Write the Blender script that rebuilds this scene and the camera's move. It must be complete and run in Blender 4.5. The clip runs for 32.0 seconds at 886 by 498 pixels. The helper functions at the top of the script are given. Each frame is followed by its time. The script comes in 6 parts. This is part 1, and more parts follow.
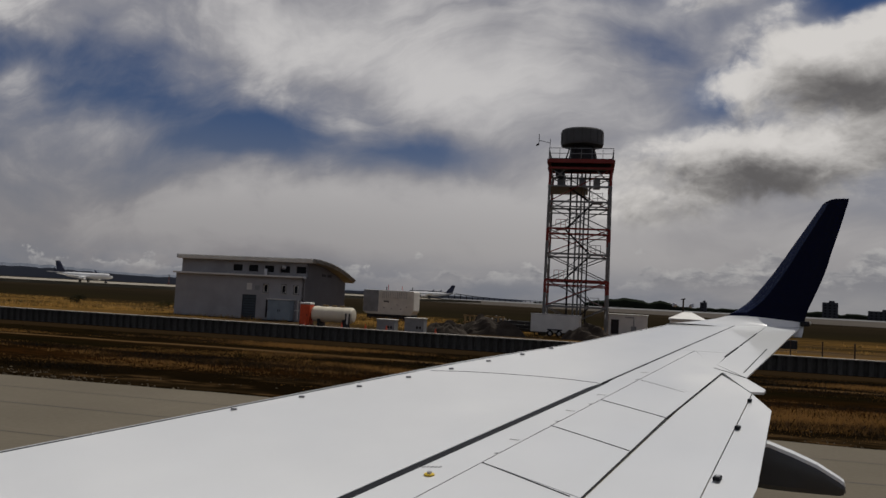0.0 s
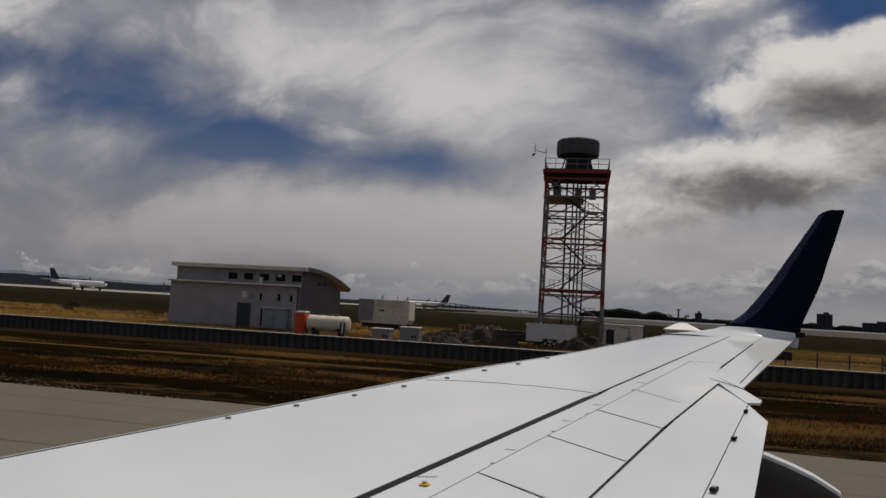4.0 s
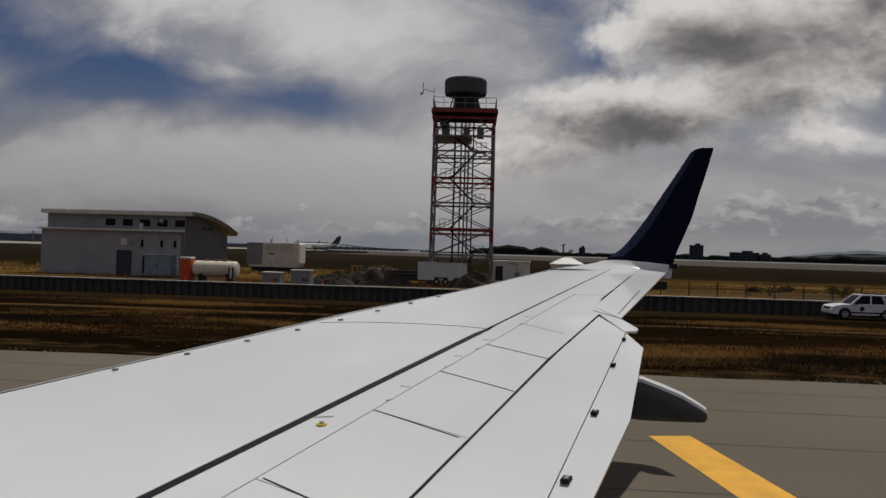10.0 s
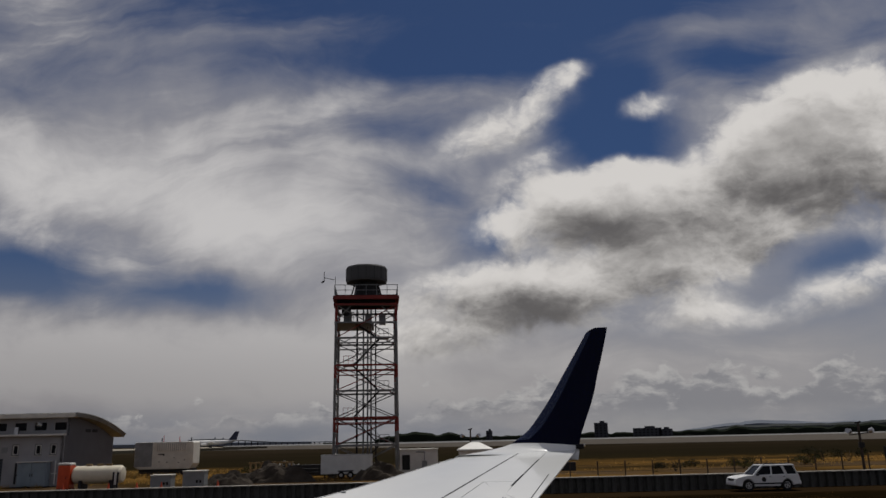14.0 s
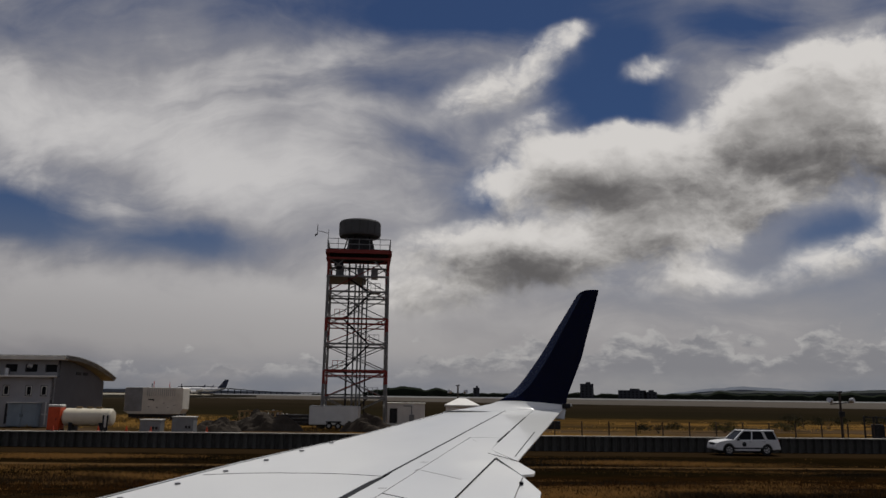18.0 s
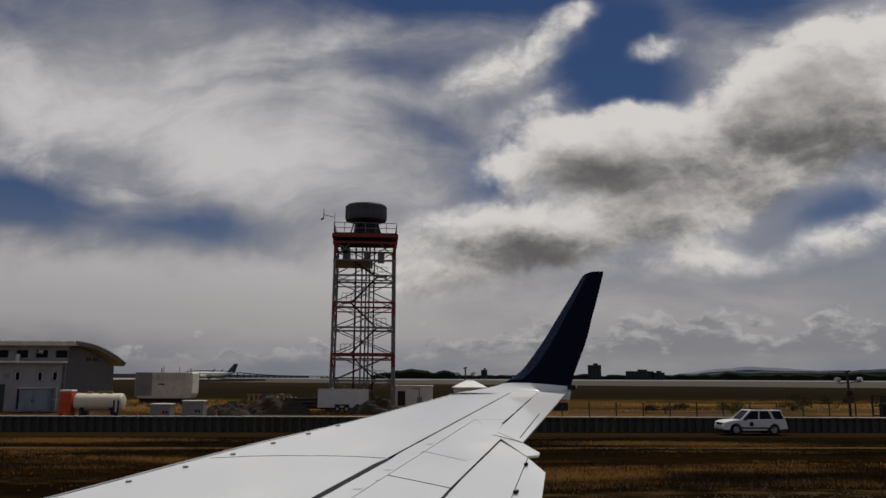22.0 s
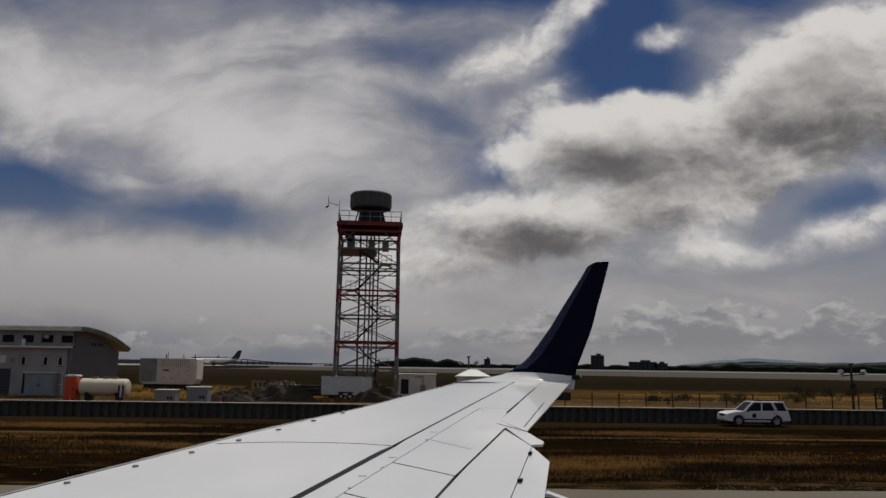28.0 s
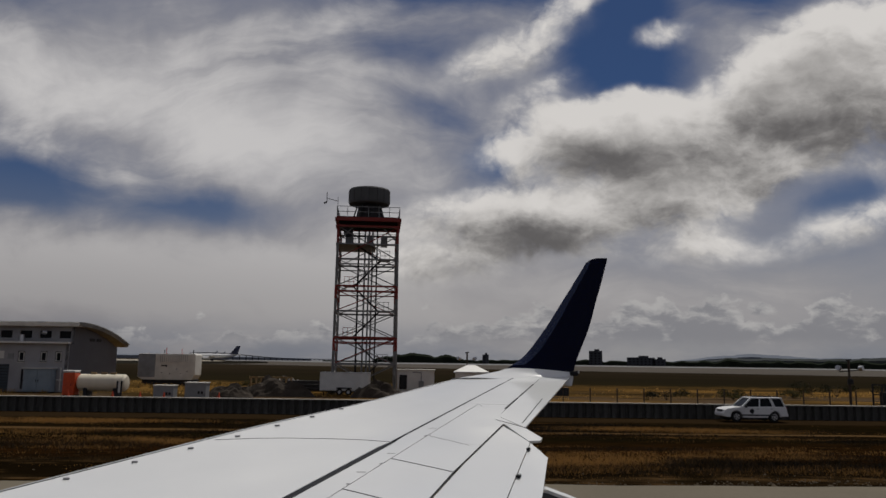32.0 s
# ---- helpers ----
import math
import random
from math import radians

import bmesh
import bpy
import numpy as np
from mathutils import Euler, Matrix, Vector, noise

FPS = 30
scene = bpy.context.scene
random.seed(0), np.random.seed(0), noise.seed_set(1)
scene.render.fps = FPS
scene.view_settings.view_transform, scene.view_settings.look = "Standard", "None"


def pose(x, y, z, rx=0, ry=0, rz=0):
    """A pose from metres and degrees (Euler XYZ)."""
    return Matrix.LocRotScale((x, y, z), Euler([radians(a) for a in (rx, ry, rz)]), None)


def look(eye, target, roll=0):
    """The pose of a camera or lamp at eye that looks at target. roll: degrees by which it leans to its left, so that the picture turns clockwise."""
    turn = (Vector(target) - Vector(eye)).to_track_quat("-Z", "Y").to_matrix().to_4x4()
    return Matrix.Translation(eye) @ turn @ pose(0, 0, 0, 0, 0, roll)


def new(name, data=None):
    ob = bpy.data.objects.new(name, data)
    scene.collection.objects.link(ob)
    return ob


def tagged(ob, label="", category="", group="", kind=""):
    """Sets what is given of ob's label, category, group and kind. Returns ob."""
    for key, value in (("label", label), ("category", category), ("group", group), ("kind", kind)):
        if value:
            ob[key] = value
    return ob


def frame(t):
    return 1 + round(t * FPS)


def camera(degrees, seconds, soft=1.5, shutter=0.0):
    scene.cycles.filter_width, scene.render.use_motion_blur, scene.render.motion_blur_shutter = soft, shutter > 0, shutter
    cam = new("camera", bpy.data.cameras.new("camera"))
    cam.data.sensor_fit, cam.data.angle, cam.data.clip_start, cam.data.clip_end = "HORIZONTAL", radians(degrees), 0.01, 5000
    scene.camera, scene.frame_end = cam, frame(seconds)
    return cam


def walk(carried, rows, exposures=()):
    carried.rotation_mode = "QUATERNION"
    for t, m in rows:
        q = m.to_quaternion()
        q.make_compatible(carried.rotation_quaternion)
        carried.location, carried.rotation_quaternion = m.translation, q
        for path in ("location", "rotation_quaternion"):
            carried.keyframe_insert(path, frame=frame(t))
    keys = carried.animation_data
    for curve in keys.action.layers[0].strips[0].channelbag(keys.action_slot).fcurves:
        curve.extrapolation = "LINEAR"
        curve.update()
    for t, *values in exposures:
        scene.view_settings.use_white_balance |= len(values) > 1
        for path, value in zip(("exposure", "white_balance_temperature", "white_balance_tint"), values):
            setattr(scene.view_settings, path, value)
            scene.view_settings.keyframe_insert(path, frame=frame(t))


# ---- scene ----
cam = camera(60.1, 32.0)

# seconds, place, tilt, lean, turn: held by hand at a cabin window over the wing
PATH = [
    (0, 0.015, -0.124, 3.783, 93.59, -2.91, 22.64),
    (0.5, 0.006, -0.131, 3.777, 93.23, -3.48, 22.85),
    (1, 0.015, -0.128, 3.785, 94.17, -3.63, 23.25),
    (1.5, 0.017, -0.141, 3.792, 94.72, -3.56, 23.07),
    (2, 0.015, -0.167, 3.804, 94.92, -3.60, 22.77),
    (2.5, 0.014, -0.134, 3.784, 94.84, -3.31, 22.33),
    (3, 0.001, -0.102, 3.775, 94.95, -3.14, 22.39),
    (3.5, -0.005, -0.098, 3.776, 94.56, -3.24, 22.25),
    (5.5, 0.026, -0.181, 3.774, 94.13, -3.17, 22.33),
    (6, 0.034, -0.179, 3.784, 94.78, -3.05, 21.96),
    (6.5, 0.020, -0.167, 3.782, 94.54, -3.39, 21.93),
    (7, 0.028, -0.173, 3.780, 94.76, -3.49, 21.55),
    (7.5, 0.037, -0.160, 3.791, 93.97, -3.26, 21.84),
    (8, 0.024, -0.152, 3.794, 94.03, -2.98, 21.56),
    (8.5, 0.030, -0.162, 3.781, 94.21, -3.03, 21.23),
    (9, 0.021, -0.157, 3.783, 93.02, -2.85, 19.74),
    (9.5, 0.028, -0.196, 3.791, 92.13, -2.66, 16.14),
    (10, 0.019, -0.188, 3.793, 90.17, -1.59, 14.18),
    (10.5, 0.030, -0.182, 3.793, 90.00, -1.44, 10.57),
    (11, 0.021, -0.230, 3.787, 91.65, -1.92, 9.97),
    (11.5, 0.019, -0.222, 3.791, 93.52, -2.13, 8.30),
    (12, 0.021, -0.217, 3.803, 95.53, -1.70, 6.85),
    (12.5, 0.011, -0.230, 3.806, 96.04, -1.80, 6.32),
    (13, 0.027, -0.222, 3.816, 96.16, -1.32, 6.25),
    (13.5, 0.018, -0.236, 3.807, 97.49, -0.64, 7.37),
    (14, 0.026, -0.226, 3.812, 103.99, 1.27, 7.26),
    (14.5, 0.030, -0.206, 3.816, 97.01, 0.59, 8.99),
    (15, 0.013, -0.197, 3.803, 96.87, 0.12, 7.09),
    (15.5, 0.005, -0.161, 3.804, 101.23, -0.19, 6.52),
    (17.5, 0.004, -0.157, 3.816, 101.39, -0.45, 5.96),
    (18, 0.005, -0.184, 3.811, 100.80, -0.69, 6.34),
    (18.5, 0.015, -0.198, 3.808, 100.79, -0.57, 6.35),
    (19, 0.020, -0.199, 3.808, 100.74, -0.60, 6.14),
    (19.5, 0.027, -0.208, 3.818, 100.93, -0.68, 6.45),
    (20, 0.035, -0.208, 3.828, 100.71, -0.65, 6.54),
    (20.5, 0.041, -0.230, 3.827, 100.37, -0.46, 6.65),
    (21, 0.057, -0.225, 3.824, 99.50, -0.26, 6.86),
    (21.5, 0.065, -0.207, 3.818, 99.62, -0.21, 6.90),
    (22, 0.052, -0.187, 3.813, 99.52, -0.25, 6.93),
    (22.5, 0.042, -0.180, 3.816, 99.99, -0.22, 6.76),
    (23, 0.031, -0.191, 3.806, 99.44, -0.52, 6.86),
    (23.5, 0.037, -0.177, 3.811, 99.49, -0.22, 6.87),
    (24, 0.046, -0.223, 3.811, 98.99, -0.28, 7.03),
    (24.5, 0.060, -0.228, 3.819, 99.27, -0.11, 6.95),
    (25, 0.056, -0.225, 3.824, 99.14, -0.32, 6.97),
    (25.5, 0.064, -0.231, 3.827, 99.07, -0.28, 6.98),
    (27.5, 0.021, -0.229, 3.806, 99.00, -0.85, 7.06),
    (28, 0.025, -0.196, 3.812, 98.69, -0.80, 7.16),
    (28.5, 0.003, -0.202, 3.803, 98.51, -0.78, 6.85),
    (29, 0.208, 0.194, 4.021, 98.70, -0.75, 8.51),
    (29.5, 0.196, 0.195, 3.972, 98.38, -0.81, 8.70),
    (30, 0.021, -0.192, 3.807, 97.64, -1.24, 7.18),
    (30.5, 0.036, -0.245, 3.808, 98.82, -0.98, 6.91),
    (31, 0.045, -0.254, 3.814, 98.58, -0.88, 6.97),
    (31.5, 0.041, -0.228, 3.820, 98.71, -0.56, 7.12),
    (32, 0.024, -0.208, 3.821, 98.37, -0.82, 7.04),
]
walk(cam, [(r[0], pose(*r[1:])) for r in PATH])

# ---- light ----
SUN_TO = Vector((0.106, 0.41, 0.905)).normalized()
sun = new("sun", bpy.data.lights.new("sun", "SUN"))
sun.data.energy, sun.data.angle, sun.data.color = 2.65, radians(0.6), (1.0, 0.955, 0.885)
sun.matrix_world = look((0, 0, 60), Vector((0, 0, 60)) - SUN_TO)

world = bpy.data.worlds.new("sky")
scene.world = world
world.use_nodes = True
NT = world.node_tree
NT.nodes.clear()


def wn(kind, **sets):
    n = NT.nodes.new(kind)
    for key, value in sets.items():
        n.inputs[key].default_value = value
    return n


def wire(a, b):
    NT.links.new(a, b)


def math_node(op, a, b=None, c=None):
    n = NT.nodes.new("ShaderNodeMath")
    n.operation = op
    for i, v in enumerate((a, b, c)):
        if v is None:
            continue
        if isinstance(v, (int, float)):
            n.inputs[i].default_value = v
        else:
            wire(v, n.inputs[i])
    return n.outputs[0]


def smooth(v, lo, hi, a=0.0, b=1.0):
    n = NT.nodes.new("ShaderNodeMapRange")
    n.interpolation_type = "SMOOTHSTEP"
    wire(v, n.inputs[0])
    for i, x in enumerate((lo, hi, a, b)):
        n.inputs[i + 1].default_value = x
    return n.outputs[0]


def sky_noise(vec, scale, detail=6.0, rough=0.55, lac=2.0, dist=0.0, color=False):
    n = wn("ShaderNodeTexNoise", Scale=scale, Detail=detail, Roughness=rough, Lacunarity=lac, Distortion=dist)
    wire(vec, n.inputs["Vector"])
    return n.outputs["Color" if color else "Fac"]


def blend(fac, a, b):
    n = NT.nodes.new("ShaderNodeMix")
    n.data_type = "RGBA"
    if isinstance(fac, (int, float)):
        n.inputs[0].default_value = fac
    else:
        wire(fac, n.inputs[0])
    for i, v in ((6, a), (7, b)):
        if isinstance(v, tuple):
            n.inputs[i].default_value = (*v, 1)
        else:
            wire(v, n.inputs[i])
    return n.outputs[2]


coord = NT.nodes.new("ShaderNodeTexCoord").outputs["Generated"]
sep = NT.nodes.new("ShaderNodeSeparateXYZ")
wire(coord, sep.inputs[0])
dx, dy, dz = sep.outputs
# the open sky seen over the wing: across and up, as slopes
ahead = math_node("MAXIMUM", dy, 0.12)
flat = NT.nodes.new("ShaderNodeCombineXYZ")
wire(math_node("DIVIDE", dx, ahead), flat.inputs[0])
wire(math_node("DIVIDE", dz, ahead), flat.inputs[1])
flat = flat.outputs[0]


def bent(vec, scale, amount, detail=4.0):
    n = NT.nodes.new("ShaderNodeVectorMath")
    n.operation = "MULTIPLY_ADD"
    s = NT.nodes.new("ShaderNodeVectorMath")
    s.operation = "SUBTRACT"
    wire(sky_noise(vec, scale, detail, color=True), s.inputs[0])
    s.inputs[1].default_value = (0.5, 0.5, 0.5)
    wire(s.outputs[0], n.inputs[0])
    n.inputs[1].default_value = (amount, amount * 0.8, 0)
    wire(vec, n.inputs[2])
    return n.outputs[0]


soft_flat = bent(bent(flat, 2.6, 0.16), 9.0, 0.05, 6.0)
crisp_flat = bent(bent(flat, 7.0, 0.075), 30.0, 0.012, 5.0)
calm_flat = bent(bent(flat, 6.0, 0.09, 5.0), 22.0, 0.025, 5.0)


def blobs(vec, rows):
    """The sum of soft ovals: across, up, half width, half height, turn in degrees, weight."""
    total = None
    for x, z, rx, rz, turn, weight in rows:
        m = NT.nodes.new("ShaderNodeMapping")
        m.vector_type = "TEXTURE"
        wire(vec, m.inputs["Vector"])
        m.inputs["Location"].default_value = (x, z, 0)
        m.inputs["Rotation"].default_value = (0, 0, radians(turn))
        m.inputs["Scale"].default_value = (rx, rz, 1)
        ln = NT.nodes.new("ShaderNodeVectorMath")
        ln.operation = "LENGTH"
        wire(m.outputs[0], ln.inputs[0])
        v = smooth(ln.outputs["Value"], 0.0, 1.0, weight, 0.0)
        total = v if total is None else math_node("ADD", total, v)
    return total


HIGH = [  # veils of high cloud
    (-0.409, 0.372, 0.462, 0.149, -17, 0.85), (-0.234, 0.260, 0.218, 0.109, -29, 0.75), (-0.680, 0.418, 0.382, 0.122, -10, 0.55),
    (-0.420, 0.098, 0.723, 0.132, -0, 0.85), (0.109, 0.080, 0.495, 0.080, -0, 0.70), (-0.637, 0.361, 0.582, 0.098, -13, 0.75),
    (-1.266, 0.525, 0.634, 0.087, -10, 0.60), (-0.730, 0.103, 1.007, 0.117, 1, 0.90), (-1.836, 0.296, 0.580, 0.253, -2, 0.50),
    (-0.361, 0.252, 0.259, 0.087, -25, 0.50),
]
CLEAR = [  # gaps that show blue
    (0.105, 0.416, 0.152, 0.132, -24, 1.60), (-0.086, 0.530, 0.510, 0.073, -3, 1.35), (-0.048, 0.290, 0.088, 0.047, 40, 1.30),
    (-0.725, 0.244, 0.222, 0.063, -5, 0.62), (-0.475, 0.209, 0.201, 0.048, -11, 0.55), (0.396, 0.206, 0.123, 0.045, 11, 0.90),
    (0.294, 0.503, 0.123, 0.065, -3, 0.90), (0.131, 0.109, 0.184, 0.044, -1, 0.50), (-0.882, 0.282, 0.503, 0.074, -14, 0.85),
    (-1.298, 0.435, 0.427, 0.060, -10, 0.65), (-0.410, 0.217, 0.148, 0.037, -6, 0.50), (-0.189, 0.421, 0.131, 0.049, -23, 0.50),
    (-0.141, 0.333, 0.103, 0.040, -22, 0.60), (-0.094, 0.639, 0.732, 0.115, -4, 1.30),
]
HEAP = [  # heaped cloud
    (-0.039, 0.427, 0.174, 0.070, 24, 0.60), (0.046, 0.484, 0.077, 0.032, 24, 0.50), (0.042, 0.301, 0.198, 0.066, 13, 1.15),
    (0.139, 0.307, 0.175, 0.082, -2, 1.15), (-0.064, 0.182, 0.199, 0.069, -1, 1.10), (0.077, 0.198, 0.218, 0.091, 4, 1.15),
    (-0.136, 0.132, 0.163, 0.052, -4, 0.82), (0.215, 0.248, 0.185, 0.105, 9, 1.05), (0.354, 0.334, 0.211, 0.129, 11, 1.30),
    (0.324, 0.402, 0.192, 0.080, 32, 1.05), (0.438, 0.423, 0.142, 0.092, 19, 1.00), (0.174, 0.445, 0.085, 0.031, 10, 0.50),
    (0.397, 0.177, 0.165, 0.047, 18, 0.66), (0.210, 0.144, 0.140, 0.039, 4, 0.60), (-0.002, 0.360, 0.115, 0.032, 29, 0.50),
    (0.515, 0.298, 0.146, 0.149, -2, 1.20),
]
SHADE = [  # dark undersides
    (0.108, 0.264, 0.182, 0.051, -2, 1.05), (-0.042, 0.163, 0.186, 0.055, -4, 1.25), (0.069, 0.176, 0.167, 0.045, 3, 0.65),
    (0.338, 0.297, 0.216, 0.091, 2, 1.12), (0.456, 0.312, 0.128, 0.083, -2, 0.70), (-0.151, 0.113, 0.129, 0.033, -1, 0.85),
    (0.287, 0.215, 0.111, 0.040, -1, 0.70), (0.163, 0.196, 0.135, 0.041, -1, 0.35), (0.402, 0.163, 0.123, 0.027, 16, 0.50),
    (0.213, 0.129, 0.105, 0.023, 3, 0.50), (-0.028, 0.398, 0.123, 0.036, 24, 0.35),
]

nishita = NT.nodes.new("ShaderNodeTexSky")
nishita.sky_type, nishita.sun_disc = "NISHITA", False
nishita.sun_elevation = math.asin(SUN_TO.z)
nishita.sun_rotation = math.atan2(SUN_TO.x, SUN_TO.y)
nishita.ozone_density, nishita.air_density, nishita.dust_density = 3.0, 1.0, 0.3
dim = NT.nodes.new("ShaderNodeMix")
dim.data_type, dim.blend_type = "RGBA", "MULTIPLY"
dim.inputs[0].default_value = 1.0
wire(nishita.outputs[0], dim.inputs[6])
dim.inputs[7].default_value = (0.0076, 0.0152, 0.0255, 1)
sky_blue = dim.outputs[2]

def shifted(vec, up):
    n = NT.nodes.new("ShaderNodeVectorMath")
    n.operation = "ADD"
    wire(vec, n.inputs[0])
    n.inputs[1].default_value = (0.008, up, 0)
    return n.outputs[0]


def stretched(vec, up):
    n = NT.nodes.new("ShaderNodeVectorMath")
    n.operation = "MULTIPLY"
    wire(vec, n.inputs[0])
    n.inputs[1].default_value = (1, up, 1)
    return n.outputs[0]


def slanted(vec, turn, along, across):
    m = NT.nodes.new("ShaderNodeMapping")
    wire(vec, m.inputs["Vector"])
    m.inputs["Rotation"].default_value = (0, 0, radians(turn))
    m.inputs["Scale"].default_value = (along, across, 1)
    return m.outputs[0]


# combed strands that sink to the south, over broad soft billows
combed = slanted(bent(flat, 2.4, 0.26, 5.0), 16, 1.0, 3.0)
strand = sky_noise(combed, 2.6, 9.0, 0.56, dist=0.5)
wisp = sky_noise(soft_flat, 5.5, 8.0, 0.55, dist=0.3)
grain = math_node("ADD", math_node("MULTIPLY_ADD", strand, 2.3, -1.15), math_node("MULTIPLY_ADD", wisp, 1.1, -0.55))
veil = math_node("SUBTRACT", math_node("ADD", blobs(soft_flat, HIGH), grain), blobs(soft_flat, CLEAR))
veil_fac = smooth(veil, -0.95, 0.75, 0.06, 0.94)
veil_tone = blend(smooth(math_node("ADD", veil, grain), 0.0, 1.7), (0.285, 0.280, 0.298), (0.565, 0.548, 0.540))
sky_now = blend(veil_fac, sky_blue, veil_tone)
# pale, even haze towards the horizon
side = NT.nodes.new("ShaderNodeSeparateXYZ")
wire(flat, side.inputs[0])
haze = blend(smooth(side.outputs[0], -0.75, 0.05), (0.215, 0.203, 0.207), (0.300, 0.285, 0.284))
sky_now = blend(smooth(dz, 0.02, 0.26, 0.78, 0.0), sky_now, haze)
murk = sky_noise(stretched(flat, 3.0), 3.5, 6.0, 0.6)
sky_now = blend(math_node("MULTIPLY", smooth(dz, 0.0, 0.065, 0.80, 0.0), smooth(murk, 0.35, 0.62)), sky_now, (0.150, 0.165, 0.200))


def billow(vec, scale, tall):
    """Rounded heads of cloud, large ones set with smaller ones."""
    n = NT.nodes.new("ShaderNodeTexVoronoi")
    n.feature, n.normalize = "SMOOTH_F1", True
    n.inputs["Scale"].default_value, n.inputs["Detail"].default_value, n.inputs["Roughness"].default_value = scale, 4.0, 0.62
    n.inputs["Smoothness"].default_value = 0.7
    wire(stretched(vec, tall), n.inputs["Vector"])
    return math_node("SUBTRACT", 1.0, n.outputs["Distance"])


def heaps(vec, rows, bias):
    where = blobs(vec, rows)
    rough = math_node("ADD", math_node("MULTIPLY_ADD", billow(vec, 15.0, 1.5), 3.2, -2.1), math_node("MULTIPLY_ADD", sky_noise(vec, 9.0, 9.0, 0.55), 1.8, -0.9))
    return math_node("ADD", math_node("ADD", where, bias), math_node("MULTIPLY", rough, smooth(where, 0.05, 0.6)))


shade = blobs(calm_flat, SHADE)
mottle = sky_noise(stretched(calm_flat, 2.0), 10.0, 8.0, 0.55)
shade = math_node("ADD", shade, math_node("MULTIPLY", math_node("MULTIPLY_ADD", mottle, 1.6, -0.8), smooth(shade, 0.05, 0.6)))
heap = heaps(crisp_flat, HEAP, -0.40)
above = heaps(shifted(crisp_flat, 0.032), HEAP, -0.40)
relief = math_node("MULTIPLY", math_node("SUBTRACT", above, heap), 0.26)
thick = math_node("ADD", math_node("ADD", smooth(above, -0.2, 1.5, 0.0, 0.62), math_node("MULTIPLY", shade, 0.60)), relief)
thick = math_node("ADD", thick, math_node("MULTIPLY_ADD", mottle, 0.8, -0.4))
heap_tone = blend(smooth(thick, -0.20, 1.65), (0.65, 0.625, 0.60), (0.110, 0.104, 0.103))
sky_now = blend(smooth(heap, -0.34, 0.70, 0.0, 0.97), sky_now, heap_tone)
# the far line of heaps: flat bases, ragged tops
low_flat = bent(flat, 30.0, 0.022, 4.0)
low_sep = NT.nodes.new("ShaderNodeSeparateXYZ")
wire(low_flat, low_sep.inputs[0])
row = NT.nodes.new("ShaderNodeCombineXYZ")
wire(low_sep.outputs[0], row.inputs[0])
crest = sky_noise(row.outputs[0], 8.0, 3.0, 0.5)
billow = sky_noise(stretched(low_flat, 1.5), 15.0, 7.0, 0.55)
tall = smooth(low_sep.outputs[0], -0.30, 0.20, 0.06, 0.10)
top = math_node("ADD", math_node("MULTIPLY", math_node("SUBTRACT", crest, 0.40), tall), smooth(low_sep.outputs[0], -0.30, 0.10, 0.027, 0.068))
top = math_node("ADD", top, math_node("MULTIPLY_ADD", billow, 0.16, -0.08))
under = math_node("SUBTRACT", top, low_sep.outputs[1])
low = math_node("MULTIPLY", smooth(under, 0.0, 0.012), smooth(low_sep.outputs[1], 0.014, 0.040))
low_shade = math_node("ADD", under, math_node("MULTIPLY_ADD", sky_noise(stretched(low_flat, 2.6), 17.0, 6.0, 0.6), 0.16, -0.08))
low_tone = blend(smooth(low_shade, -0.006, 0.040), (0.40, 0.39, 0.385), (0.205, 0.205, 0.220))
sky_now = blend(math_node("MULTIPLY", low, 0.85), sky_now, low_tone)
back = wn("ShaderNodeBackground", Strength=1.0)
wire(sky_now, back.inputs[0])
out = NT.nodes.new("ShaderNodeOutputWorld")
wire(back.outputs[0], out.inputs[0])


